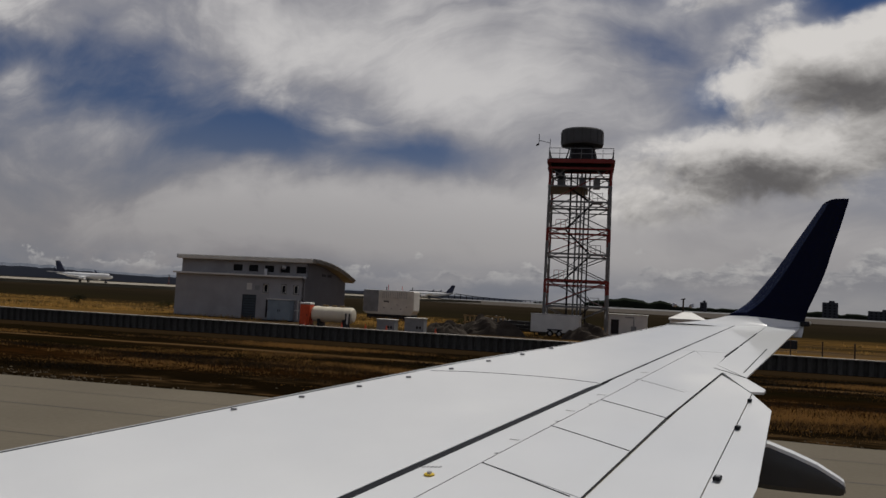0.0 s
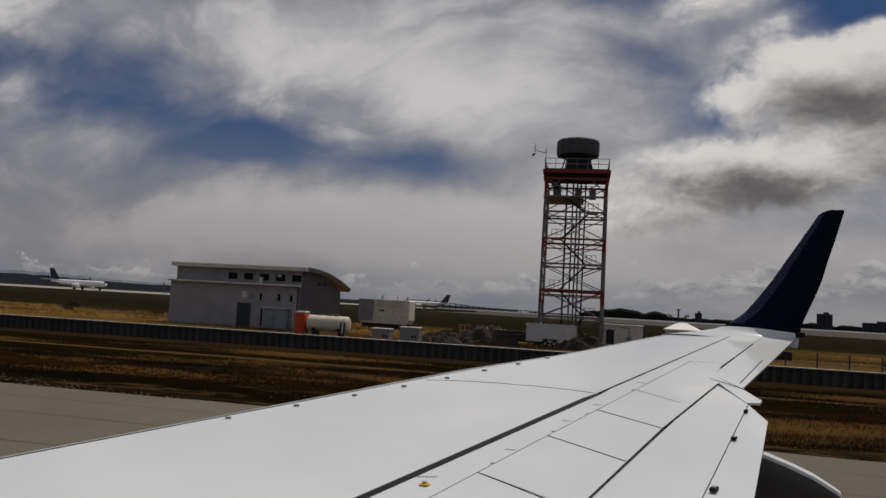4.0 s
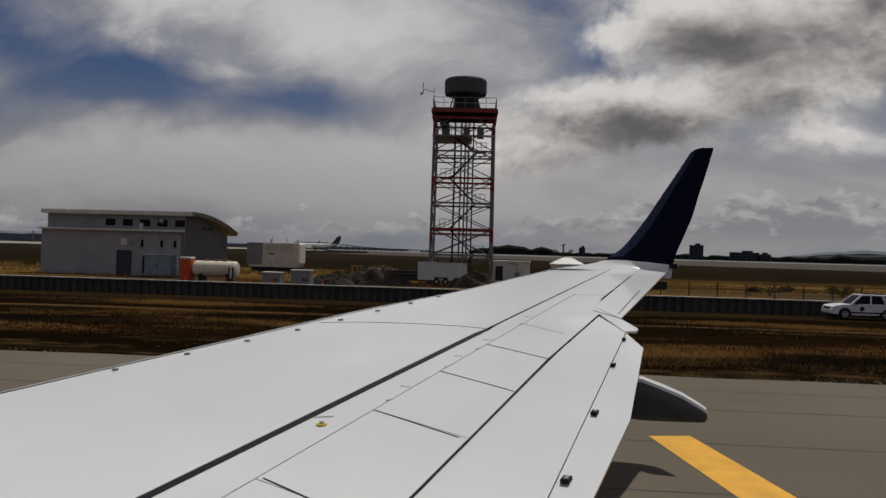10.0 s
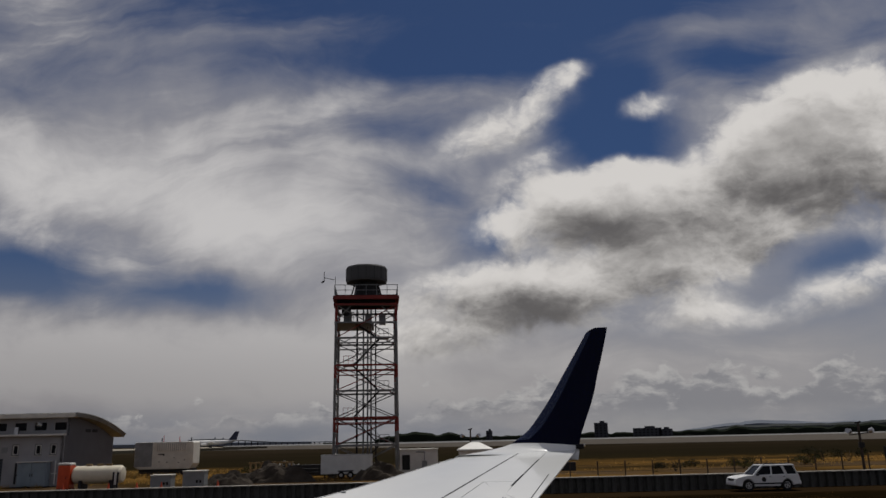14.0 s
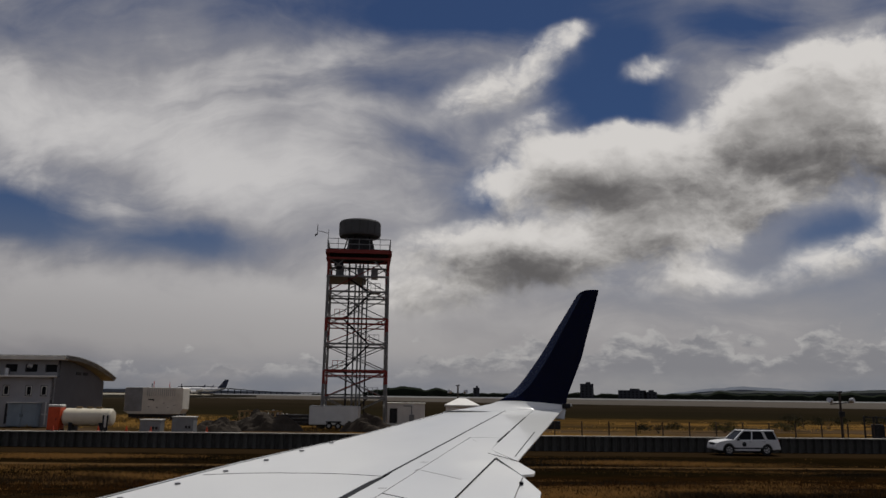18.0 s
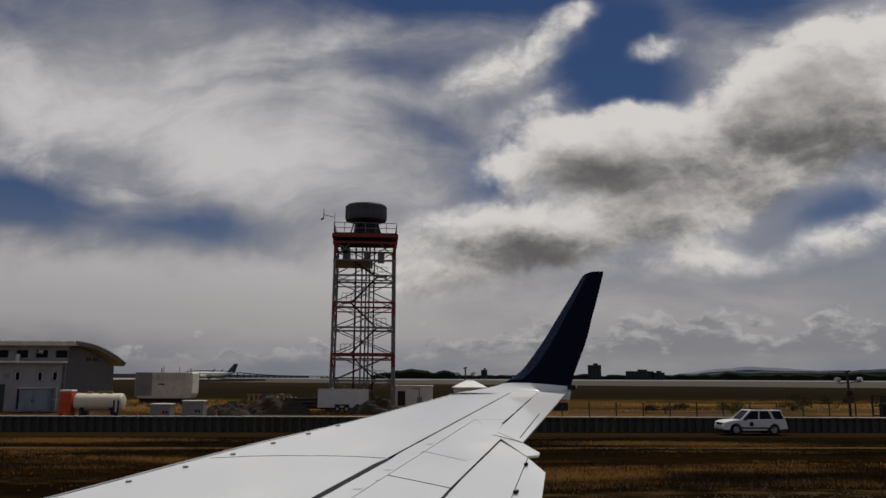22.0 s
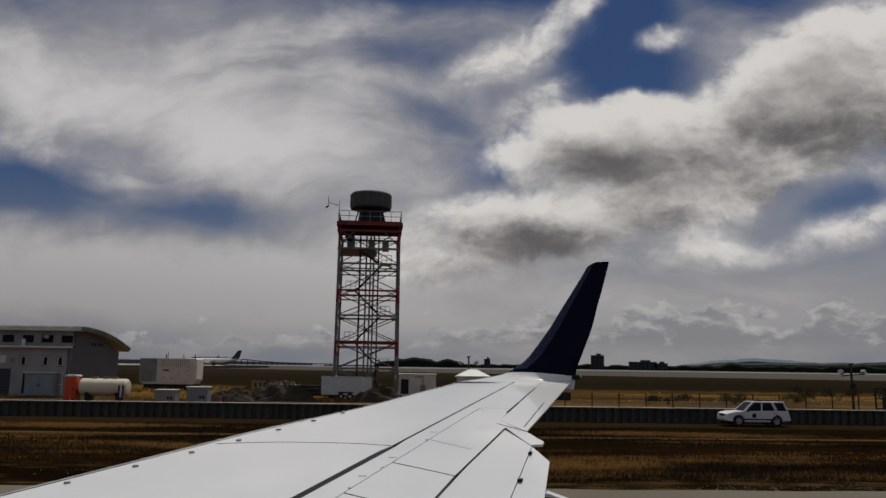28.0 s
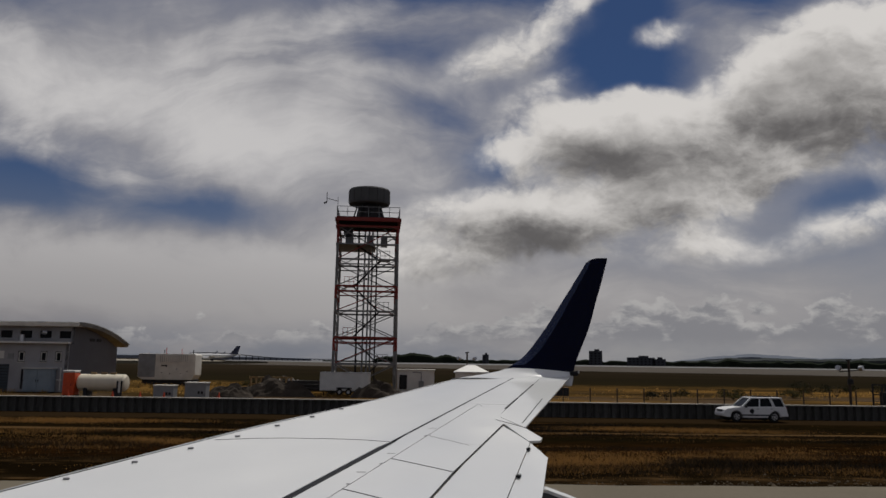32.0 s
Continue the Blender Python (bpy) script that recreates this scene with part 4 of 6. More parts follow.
    for k in range(len(keys) - 1):
        if k == len(foot):
            split = len(rings)
        p0, p1, p2, p3 = keys[max(0, k - 1)], keys[k], keys[k + 1], keys[min(len(keys) - 1, k + 2)]
        steps = 5 if k < 7 else 2
        for q in range(steps):
            t = q / steps
            rings.append(section(*[0.5 * (2 * b + (c - a) * t + (2 * a - 5 * b + 4 * c - d) * t * t + (3 * b - a - 3 * c + d) * t ** 3) for a, b, c, d in zip(p0, p1, p2, p3)]))
    rings.append(section(*blade[-1]))
    part("winglet_root", loft(B(), rings[:split + 1], cap=False), WING_WHITE, wing, "white upturned wing end below the winglet", True)
    rings = rings[split:]
    W0 = blade
    wl = part("winglet", loft(B(), rings, cap=False), NAVY, wing, "glossy navy blue upturned winglet", True)
    strip = []
    for ring in rings[2:-4]:
        lap = [ring[-3] + Vector((0, 0.004, 0)), ring[-1] + Vector((-0.003, 0.004, 0)), ring[0] + Vector((-0.005, 0, 0))]
        strip.append(lap + [p + Vector((-0.002, -0.004, 0)) for p in ring[1:5]])
    edge = B()
    rows = [[edge.verts.new(p) for p in line] for line in strip]
    for a, b in zip(rows, rows[1:]):
        for i in range(len(a) - 1):
            edge.faces.new((a[i], a[i + 1], b[i + 1], b[i]))
    part("leading_edge", edge, BLUE_EDGE, wl, "lighter blue leading edge", True)
    nav = B()
    box(nav, (0.66, 15.32, 3.55), (0.16, 0.10, 0.09), 0, 0.02)
    part("tail_light", nav, SEAL, wl, "black light housing at the winglet root")
    lens = B()
    box(lens, (0.75, 15.32, 3.57), (0.03, 0.07, 0.05), 0, 0.01)
    part("lens", lens, LAMP_CLEAR, wl, "clear lamp lens")
    # flap track fairing under the trailing edge: flat-sided, drooping; shaded side, lit back painted
    spine = [(-1.0, 2.40, 1.95, 0.10), (-0.3, 2.40, 1.88, 0.12), (0.1, 2.365, 1.855, 0.12), (0.34, 2.285, 1.858, 0.117), (0.57, 2.195, 1.865, 0.11), (0.78, 2.075, 1.872, 0.09), (0.83, 2.04, 1.885, 0.075), (0.845, 2.00, 1.93, 0.05)]
    rings, back = [], []
    for x, zt, zb, w in spine:
        m = (zt + zb) / 2
        rings.append([Vector((x, 9.2 + p * w, q)) for p, q in ((-0.8, zt - 0.05), (-1, zt - 0.10), (-1, m), (-0.9, zb + 0.06), (-0.4, zb), (0.4, zb), (0.9, zb + 0.06), (1, m), (1, zt - 0.10), (0.8, zt - 0.05))])
        back.append([Vector((x + 0.002, 9.2 + p * w, q)) for p, q in ((-0.83, zt - 0.052), (-0.72, zt - 0.016), (-0.35, zt), (0.35, zt), (0.72, zt - 0.016), (0.83, zt - 0.052))])
    fairing = part("flap_fairing", loft(B(), rings), FAIRING_SHADE, wing, "flat-sided flap track fairing with side shade in its colour", True)
    part("fairing_back", loft(B(), back), WING_WHITE, fairing, "upper back of the fairing, coloured bright as if sunlit", True)
    # fuselage behind the window
    rings = []
    for x, r in ((-24, 0.3), (-23, 1.0), (-21, 1.6), (-18, 1.88), (-8, 1.88), (4, 1.88), (9, 1.7), (13, 1.1), (17, 0.4)):
        rings.append([Vector((x, -2.25 + r * math.cos(a), 3.5 + r * math.sin(a))) for a in [k * math.pi / 16 for k in range(32)]])
    part("fuselage", loft(B(), rings), JET_WHITE, wing, soft=True)
    for x, y in ((-19, -2.25), (-3.0, 0.4), (-3.0, -4.9)):
        leg = B()
        rod(leg, (x, y, 0.6), (x, y, 1.15 if y > 0 else 1.8), 0.11, 10)
        part("gear_leg", leg, STEEL, wing)
        for dy in (-0.35, 0.35):
            wh = B()
            rod(wh, (x, y + dy - 0.16, 0.66), (x, y + dy + 0.16, 0.66), 0.54, 24)
            part("wheel", wh, RUBBER, wing)


build_wing()


# ---- far shore ----
WATER = material("pale_bay_water", (0.13, 0.13, 0.13), 0.6, vary=0.25, scale=0.02, fine=0.2, bump=0.15, dist=0.3, spec=0.25)
MUD = material("wet_grey_mud", (0.066, 0.055, 0.042), 0.75, vary=0.2, scale=0.02, fine=0.3, bump=0.2, spec=0.05)
WOODS = material("dark_far_woods", (0.018, 0.022, 0.016), 1.0, vary=0.4, scale=0.02, fine=0.15, bump=0.0, spec=0.0)
# haze over the distance is mixed into the hills' base colour
HILL = material("haze_tinted_hills", (0.155, 0.172, 0.205), 1.0, vary=0.12, scale=0.002, fine=0.02, bump=0.0, spec=0.0)
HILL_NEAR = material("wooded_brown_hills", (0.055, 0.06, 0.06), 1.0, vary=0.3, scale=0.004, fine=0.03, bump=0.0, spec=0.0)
CITY = material("far_concrete_block", (0.045, 0.047, 0.055), 1.0, vary=0.2, scale=0.05, fine=0.5, bump=0.0, spec=0.0)
RUNWAY = material("pale_runway_concrete", (0.30, 0.27, 0.22), 0.9, vary=0.15, scale=0.02, fine=0.2, bump=0.1, spec=0.1)
BANK = material("dark_rock_bank", (0.022, 0.020, 0.016), 1.0, vary=0.4, scale=0.08, fine=0.6, bump=0.3, spec=0.0)
BLACKTOP = material("dark_shoulder", (0.05, 0.045, 0.04), 0.95, vary=0.2, scale=0.05, fine=0.4, bump=0.2)


def slope(a, d, z=0.0):
    """A place at distance d ahead and slope a across."""
    return Vector((a * d, d, z))


def build_water():
    bm = B()
    pts = [(-0.36, 1300), (-0.20, 1000), (0.05, 1100), (0.30, 1150), (0.75, 1150), (1.4, 1150), (1.4, 3900), (-0.10, 3900), (-0.30, 3300), (-0.42, 2400), (-0.42, 1300)]
    loft(bm, [[slope(a, d, 0.10) for a, d in pts], [slope(a, d, 0.16) for a, d in pts]])
    tagged(new("water", to_mesh(bm, "water", WATER)), "pale calm bay water beyond the mud flats", "water", kind="structure")
    bm = B()
    pts = [(-0.55, 560), (-0.30, 470), (0.0, 400), (0.35, 360), (0.9, 330), (1.4, 310), (1.4, 1145), (0.75, 1145), (0.30, 1145), (0.05, 1095), (-0.20, 995), (-0.36, 1290)]
    loft(bm, [[slope(a, d, 0.05) for a, d in pts], [slope(a, d, 0.12) for a, d in pts]])
    tagged(new("mud_flat", to_mesh(bm, "mud_flat", MUD)), "wet grey-brown mud flat at low tide", "mud flat", kind="structure")


def ridge(name, mat, label, category, d, a0, a1, top, depth, seed, rough=0.3, step=0.006, kind="structure"):
    """A long rise of land or woods at distance d, with an uneven skyline."""
    bm = B()
    rings = []
    n = int((a1 - a0) / step)
    for i in range(n + 1):
        a = a0 + (a1 - a0) * i / n
        h = top((a - a0) / (a1 - a0)) * (1 + rough * (noise.fractal(Vector((a * 40 + seed, seed, 0)), 1.0, 2.0, 4)))
        h = max(0.5, h)
        rings.append([slope(a, d, -1), slope(a, d, h * 0.75), slope(a, d + depth * 0.3, h), slope(a, d + depth, h * 0.6), slope(a, d + depth, -1)])
    loft(bm, rings)
    return tagged(new(name, to_mesh(bm, name, mat)), label, category, kind=kind)


def hump(c, w, h):
    return lambda u: h * math.exp(-((u - c) / w) ** 2)


build_water()
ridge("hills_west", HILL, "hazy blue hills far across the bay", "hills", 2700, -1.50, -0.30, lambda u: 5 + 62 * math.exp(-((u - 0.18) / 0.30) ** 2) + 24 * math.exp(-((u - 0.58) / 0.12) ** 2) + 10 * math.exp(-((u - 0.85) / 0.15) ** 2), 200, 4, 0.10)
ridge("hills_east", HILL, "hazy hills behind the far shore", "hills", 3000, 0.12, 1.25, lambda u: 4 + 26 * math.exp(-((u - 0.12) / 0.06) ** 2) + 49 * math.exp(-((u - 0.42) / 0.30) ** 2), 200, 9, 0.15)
ridge("hills_near", HILL_NEAR, "dark wooded hills on the far shore", "hills", 2800, 0.14, 1.3, lambda u: 9 + 14 * math.exp(-((u - 0.10) / 0.07) ** 2) + 42 * math.exp(-((u - 0.36) / 0.20) ** 2), 150, 15, 0.2)
ridge("wooded_point", WOODS, "low dark wooded point across the water", "woods", 1900, -0.215, -0.055, lambda u: 3 + 19 * max(0, 1 - ((u - 0.38) / 0.40) ** 2) ** 0.6, 60, 21, 0.35, 0.0012)
ridge("shore_woods", WOODS, "dark line of trees along the far shore", "woods", 2000, -0.10, 1.4, lambda u: 9 + 9 * min(1, u * 3), 60, 27, 0.55, 0.0016)
ridge("low_spit", WOODS, "low dark spit of land at the water's edge", "woods", 1900, -0.285, -0.21, lambda u: 3.2, 40, 33, 0.4, 0.002)


def far_block(a, d, w, h, label, tiers=1):
    b = thing("apartment_block", Matrix.Translation(slope(a, d)), label, "building", "far shore buildings")
    bm = B()
    box(bm, (0, 0, h / 2), (w, 14, h))
    body = part("wall", bm, CITY, b)
    bm = B()
    box(bm, (w * 0.1, 0, h + 2), (w * 0.35, 8, 4))
    part("roof_house", bm, CITY, b)
    for r in range(int(h / 6)):
        for c in range(int(w / 9)):
            wb = B()
            box(wb, (-w / 2 + 5 + 9 * c, -7.05, 4 + 6 * r), (4, 0.3, 2.6))
            part("window", wb, GLASS, body)


far_block(0.072, 1850, 30, 34, "grey high-rise block on the far shore")
far_block(0.128, 1850, 62, 20, "long low grey block on the far shore")
far_block(0.150, 1850, 30, 17, "low grey block on the far shore")
far_block(-0.068, 1850, 14, 22, "pale small tower among far trees")


def build_bridge():
    """The long trestle bridge, far over the bay."""
    br = thing("trestle_bridge", Matrix.Identity(4), "long low grey trestle bridge crossing the far bay", "bridge")
    a, b = slope(-0.47, 2000), slope(-0.27, 2600)
    deck = B()
    rings = []
    for i in range(25):
        u = i / 24
        p = a.lerp(b, u)
        h = 5 + 13 * math.exp(-((u - 0.12) / 0.30) ** 2)
        rings.append([p + Vector((0, 0, h)), p + Vector((0, 14, h)), p + Vector((0, 14, h + 2.2)), p + Vector((0, 0, h + 2.2))])
        if i % 1 == 0:
            pier = B()
            rod(pier, p + Vector((0, 4, -1)), p + Vector((0, 4, h)), 1.6, 6)
            part("pier", pier, CITY, br)
    part("deck", loft(deck, rings), CITY, br)


build_bridge()


def build_runway():
    """The far runway bank on fill, with its dark rock edge."""
    bm = B()
    pts = [(-2.6, 240), (-1.4, 300), (-1.0, 330), (-0.6, 420), (-0.40, 560), (-0.36, 700), (-0.42, 900), (-0.8, 900), (-2.6, 700)]
    loft(bm, [[slope(a, d, -0.2) for a, d in pts], [slope(a, d + 6, 1.5) for a, d in pts]])
    tagged(new("runway_bank", to_mesh(bm, "runway_bank", BANK)), "dark rock-edged bank of the far runway", "bank", kind="structure")
    bm = B()
    pts2 = [(-2.6, 290), (-1.4, 345), (-1.0, 372), (-0.6, 470), (-0.42, 610), (-0.43, 830), (-0.8, 850), (-2.6, 640)]
    loft(bm, [[slope(a, d, 1.4) for a, d in pts2], [slope(a, d, 1.58) for a, d in pts2]])
    tagged(new("runway", to_mesh(bm, "runway", RUNWAY)), "pale concrete far runway seen edge-on", "runway", kind="structure")


build_runway()


# ---- airliners ----
def airliner(m, label, tail, length=47.0, livery=None):
    jet = thing("airliner", m, label, "aircraft", "far airliners")
    r = length * 0.041
    z0 = r + 2.6
    rings = []
    for c, k, dz in ((0, 0.05, -0.3), (0.02, 0.45, -0.2), (0.05, 0.75, -0.08), (0.10, 1, 0), (0.30, 1, 0), (0.66, 1, 0), (0.80, 0.8, 0.18), (0.93, 0.4, 0.45), (1.0, 0.1, 0.65)):
        rings.append([Vector((c * length, k * r * math.cos(a), z0 + dz * r + k * r * math.sin(a))) for a in [i * math.pi / 8 for i in range(16)]])
    fus = part("fuselage", loft(B(), rings), livery or JET_WHITE, jet, soft=True)
    cock = B()
    box(cock, (length * 0.035, 0, z0 + 0.45 * r), (length * 0.02, r * 1.3, 0.35 * r), 0, 0.1)
    part("cockpit_window", cock, GLASS, fus)
    for i in range(26):
        w = B()
        box(w, (length * (0.14 + 0.024 * i), -r * 0.985, z0 + 0.25 * r), (0.35, 0.12, 0.42))
        part("cabin_window", w, GLASS, fus)
    fin = B()
    prism(fin, [(0.83 * length, z0 + 0.8 * r), (0.99 * length, z0 + 0.8 * r), (1.04 * length, z0 + 4.9 * r), (0.965 * length, z0 + 4.9 * r)], "y", -0.25, 0.25)
    part("tail_fin", fin, tail, jet, "coloured tail fin")
    for s in (-1, 1):
        wing = B()
        loft(wing, [[Vector((length * x, s * y, z0 - 0.5 * r + 0.07 * y + h)) for x, h in ((x0, 0), ((x0 + x1) / 2, t), (x1, 0), ((x0 + x1) / 2, -t))] for y, x0, x1, t in ((0.5 * r, 0.36, 0.55, 0.5), (0.14 * length, 0.45, 0.57, 0.35), (0.40 * length, 0.60, 0.65, 0.15))])
        w = part("wing", wing, JET_WHITE, jet)
        wl = B()
        prism(wl, [(0.61 * length, z0 + 0.9 * r), (0.65 * length, z0 + 0.9 * r), (0.685 * length, z0 + 2.2 * r), (0.665 * length, z0 + 2.2 * r)], "y", s * 0.40 * length - 0.1, s * 0.40 * length + 0.1)
        part("winglet", wl, tail, w)
        eng = B()
        rod(eng, (0.36 * length, s * 0.15 * length, z0 - 0.95 * r), (0.47 * length, s * 0.15 * length, z0 - 0.85 * r), 0.58 * r, 14, 0.42 * r)
        part("engine", eng, JET_WHITE, jet)
        st = B()
        prism(st, [(0.90 * length, s * 0.3 * r), (0.99 * length, s * 0.3 * r), (1.02 * length, s * 0.17 * length), (0.98 * length, s * 0.17 * length)], "z", z0 + 0.75 * r, z0 + 0.95 * r)
        part("tailplane", st, JET_WHITE, jet)
    for x, y in ((0.12, 0), (0.50, -0.08), (0.50, 0.08)):
        leg = B()
        rod(leg, (x * length, y * length, 0.5), (x * length, y * length, z0 - 0.6 * r), 0.2, 6)
        rod(leg, (x * length, y * length - 0.7, 0.6), (x * length, y * length + 0.7, 0.6), 0.6, 12)
        part("landing_gear", leg, DARK, jet)
    return jet


def jet_at(a, d, turn, z=1.55):
    return Matrix.Translation(slope(a, d, z)) @ pose(0, 0, 0, 0, 0, turn)


# nose to the right at the runway's near end; two more in line; one far tail
airliner(jet_at(-1.035, 392, 186), "white airliner with a dark blue tail taxiing on the far runway", JET_DARK)
airliner(jet_at(-0.475, 640, 12), "white airliner with a dark tail waiting on the far runway", JET_DARK, 44)
airliner(jet_at(-0.505, 760, -62), "white airliner with a red tail queuing on the far runway", JET_RED, 40)
airliner(jet_at(-0.480, 800, -66), "white airliner nose-on in the runway queue", JET_RED, 38)


def build_masts():
    for a in (-0.912, -0.893, -0.874):
        m = thing("light_mast", Matrix.Translation(slope(a, 700, 0.0)), "tall red and white banded approach mast", "mast", "approach masts")
        for i in range(5):
            b = B()
            rod(b, (0, 0, 2.6 * i), (0, 0, 2.6 * (i + 1)), 0.55, 6)
            part("mast_section", b, RED if i % 2 else SHADED_WHITE, m)
        c = B()
        box(c, (0, 0, 13.3), (1.6, 1.6, 0.6))
        part("platform", c, DARK, m)


build_masts()


# ---- scrub ----
def leaf_blob(bm, c, r, count, rnd, size):
    for _ in range(count):
        d = Vector((rnd.gauss(0, 1), rnd.gauss(0, 1), rnd.gauss(0, 1))).normalized() * r * rnd.uniform(0.35, 1.0)
        p = c + Vector((d.x, d.y, abs(d.z) * 0.8))
        a, b = Vector((rnd.gauss(0, 1), rnd.gauss(0, 1), rnd.gauss(0, 1))).normalized(), Vector((rnd.gauss(0, 1), rnd.gauss(0, 1), rnd.gauss(0, 1))).normalized()
        s = size * rnd.uniform(0.6, 1.4)
        bm.faces.new([bm.verts.new(p + a * s), bm.verts.new(p + b * s), bm.verts.new(p - a * s * 0.8)])


BUSH = grass_material("dark_bush_leaves", (0.010, 0.011, 0.006), (0.020, 0.021, 0.010), (0.036, 0.032, 0.014))
BUSH_OLIVE = grass_material("olive_bush_leaves", (0.020, 0.022, 0.008), (0.045, 0.042, 0.016), (0.07, 0.06, 0.022))


def bush(p, r, seed, mat, label):
    rnd = random.Random(seed)
    b = thing("bush", Matrix.Translation(p), label, "bush", "scrub bushes")
    st = B()
    for k in range(4):
        a = rnd.uniform(0, 6.28)
        rod(st, (0, 0, -0.1), (0.5 * r * math.cos(a), 0.5 * r * math.sin(a), 0.7 * r), 0.04, 5, 0.015)
    part("stem", st, POLE_WOOD, b)
    bm = B()
    for k in range(7):
        leaf_blob(bm, Vector((rnd.uniform(-1, 1) * r * 1.2, rnd.uniform(-1, 1) * r * 0.7, rnd.uniform(0.1, 0.5) * r)), r * rnd.uniform(0.4, 0.7), 150, rnd, 0.10)
    part("foliage", bm, mat, b)


BUSHES = [(-36.2, 94, 1.5), (-23.5, 100, 2.0), (-27.5, 101, 1.3), (-31, 98, 1.0), (-64, 90, 1.7), (-58, 92, 1.2), (-80, 88, 1.5), (-96, 86, 1.6),
          (14, 88, 1.7), (22, 92, 1.3), (36, 108, 2.4), (39, 108, 2.0), (31, 100, 1.3), (44, 104, 2.0), (2, 96, 1.0)]
for i, (x, y, r) in enumerate(BUSHES):
    bush(Vector((x, y, 0)), r, 40 + i, BUSH if i % 3 else BUSH_OLIVE, "dark low scrub bush in dry golden grass" if i % 3 else "olive-green scrub bush in dry golden grass")


# ---- the radar yard ----
VIEW_TURN = 7.1


def yard(x, y, turn=0.0, z=0.0):
    return Matrix.Translation((x, y, z)) @ pose(0, 0, 0, 0, 0, VIEW_TURN + turn)


def beam(bm, a, b, w):
    a, b = Vector(a), Vector(b)
    d = b - a
    m = Matrix.Translation((a + b) / 2) @ d.to_track_quat("Z", "Y").to_matrix().to_4x4() @ Matrix.Diagonal((w, w, d.length, 1))
    bmesh.ops.create_cube(bm, size=1.0, matrix=m)
    return bm


def build_tower():
    t = thing("radar_tower", yard(-20.4, 89.6, 5) @ Matrix.Diagonal((1, 1, 1.03, 1)), "red and white steel lattice radar tower with a grey drum radome", "tower")
    H = 3.45
    levels = [0.0, 3.3, 6.24, 9.16, 11.97, 15.0, 18.7]
    corner = [(-H, -H), (H, -H), (H, H), (-H, H)]

    def half(z):
        return H + 0.12 * (1 - z / 19)

    def pt(k, z):
        return (corner[k][0] * half(z) / H, corner[k][1] * half(z) / H, z)
    for k in range(4):
        for i, (a, b) in enumerate(zip(levels, levels[1:])):
            mid = (a + b) / 2
            for lo, hi, mat in ((a, mid, SHADED_WHITE), (mid, b, RED if i in (1, 3, 5) else SHADED_WHITE)):
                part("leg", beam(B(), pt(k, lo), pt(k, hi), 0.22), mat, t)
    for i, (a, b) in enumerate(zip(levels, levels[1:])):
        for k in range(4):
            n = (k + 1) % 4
            mat = RED if i in (1, 3) else SHADED_WHITE
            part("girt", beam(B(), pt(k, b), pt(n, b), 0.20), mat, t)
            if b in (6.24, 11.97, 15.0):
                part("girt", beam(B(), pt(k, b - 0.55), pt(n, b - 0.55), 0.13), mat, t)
            part("brace", beam(B(), pt(k, a), pt(n, b), 0.10), SHADED_WHITE if i % 2 == 0 else RED, t)
            part("brace", beam(B(), pt(n, a), pt(k, b), 0.10), SHADED_WHITE, t)
    # inner column, pipes and zigzag stair
    for x, y in ((-1.1, -1.0), (1.1, -1.0), (1.1, 1.0), (-1.1, 1.0)):
        part("inner_post", beam(B(), (x, y, 0), (x, y, 18.7), 0.16), DARK, t)
    for x in (-0.35, 0.15, 0.55):
        part("conduit", rod(B(), (x, -0.2, 0), (x, -0.2, 18.7), 0.10, 8), GREY_PAINT, t)
    flights = [(0.3, 1.8, 3.3, -1), (3.3, 6.24, 6.24, 1), (6.24, 9.16, 9.16, -1), (9.16, 11.97, 11.97, 1), (11.97, 15.0, 15.0, -1), (15.0, 16.9, 16.9, 1)]
    za, side = 0.4, 1
    for zb in (3.3, 6.24, 9.16, 11.97, 15.0, 16.9):
        x0, x1 = -1.5 * side, 1.5 * side
        st = part("stair_flight", beam(beam(B(), (x0, -1.7, za), (x1, -1.7, zb), 0.14), (x0, -2.5, za), (x1, -2.5, zb), 0.14), DARK, t)
        n = 12
        for s in range(n):
            u = (s + 0.5) / n
            part("tread", box(B(), (x0 + (x1 - x0) * u, -2.1, za + (zb - za) * u), (0.26, 0.75, 0.04)), DARK, st)
        part("handrail", beam(B(), (x0, -2.5, za + 1.0), (x1, -2.5, zb + 1.0), 0.05), DARK, st)
        ld = part("landing", box(B(), (x1 + 0.5 * side, -2.1, zb), (1.3, 1.1, 0.08)), RED if zb in (6.24, 11.97) else SHADED_WHITE, t)
        for dx in (0.0, 0.55, 1.1):
            part("post", beam(B(), (x1 + dx * side, -2.62, zb), (x1 + dx * side, -2.62, zb + 1.1), 0.05), RED if zb in (6.24, 11.97) else SHADED_WHITE, ld)
        for hz in (0.55, 1.1):
            part("rail", beam(B(), (x1, -2.62, zb + hz), (x1 + 1.1 * side, -2.62, zb + hz), 0.05), RED if zb in (6.24, 11.97) else SHADED_WHITE, ld)
        za, side = zb, -side
    # service gallery under the deck
    g = part("gallery", box(box(B(), (-1.4, 0, 16.75), (4.6, 6.2, 0.16)), (0, -3.2, 16.75), (7.0, 0.6, 0.16)), GREY_PAINT, t, "grey grating gallery")
    for x in (-3.4, -1.7, 0, 1.7, 3.4):
        part("post", beam(B(), (x, -3.5, 16.8), (x, -3.5, 17.9), 0.05), SHADED_WHITE, g)
    for hz in (17.35, 17.9):
        part("rail", beam(B(), (-3.4, -3.5, hz), (3.4, -3.5, hz), 0.05), SHADED_WHITE, g)
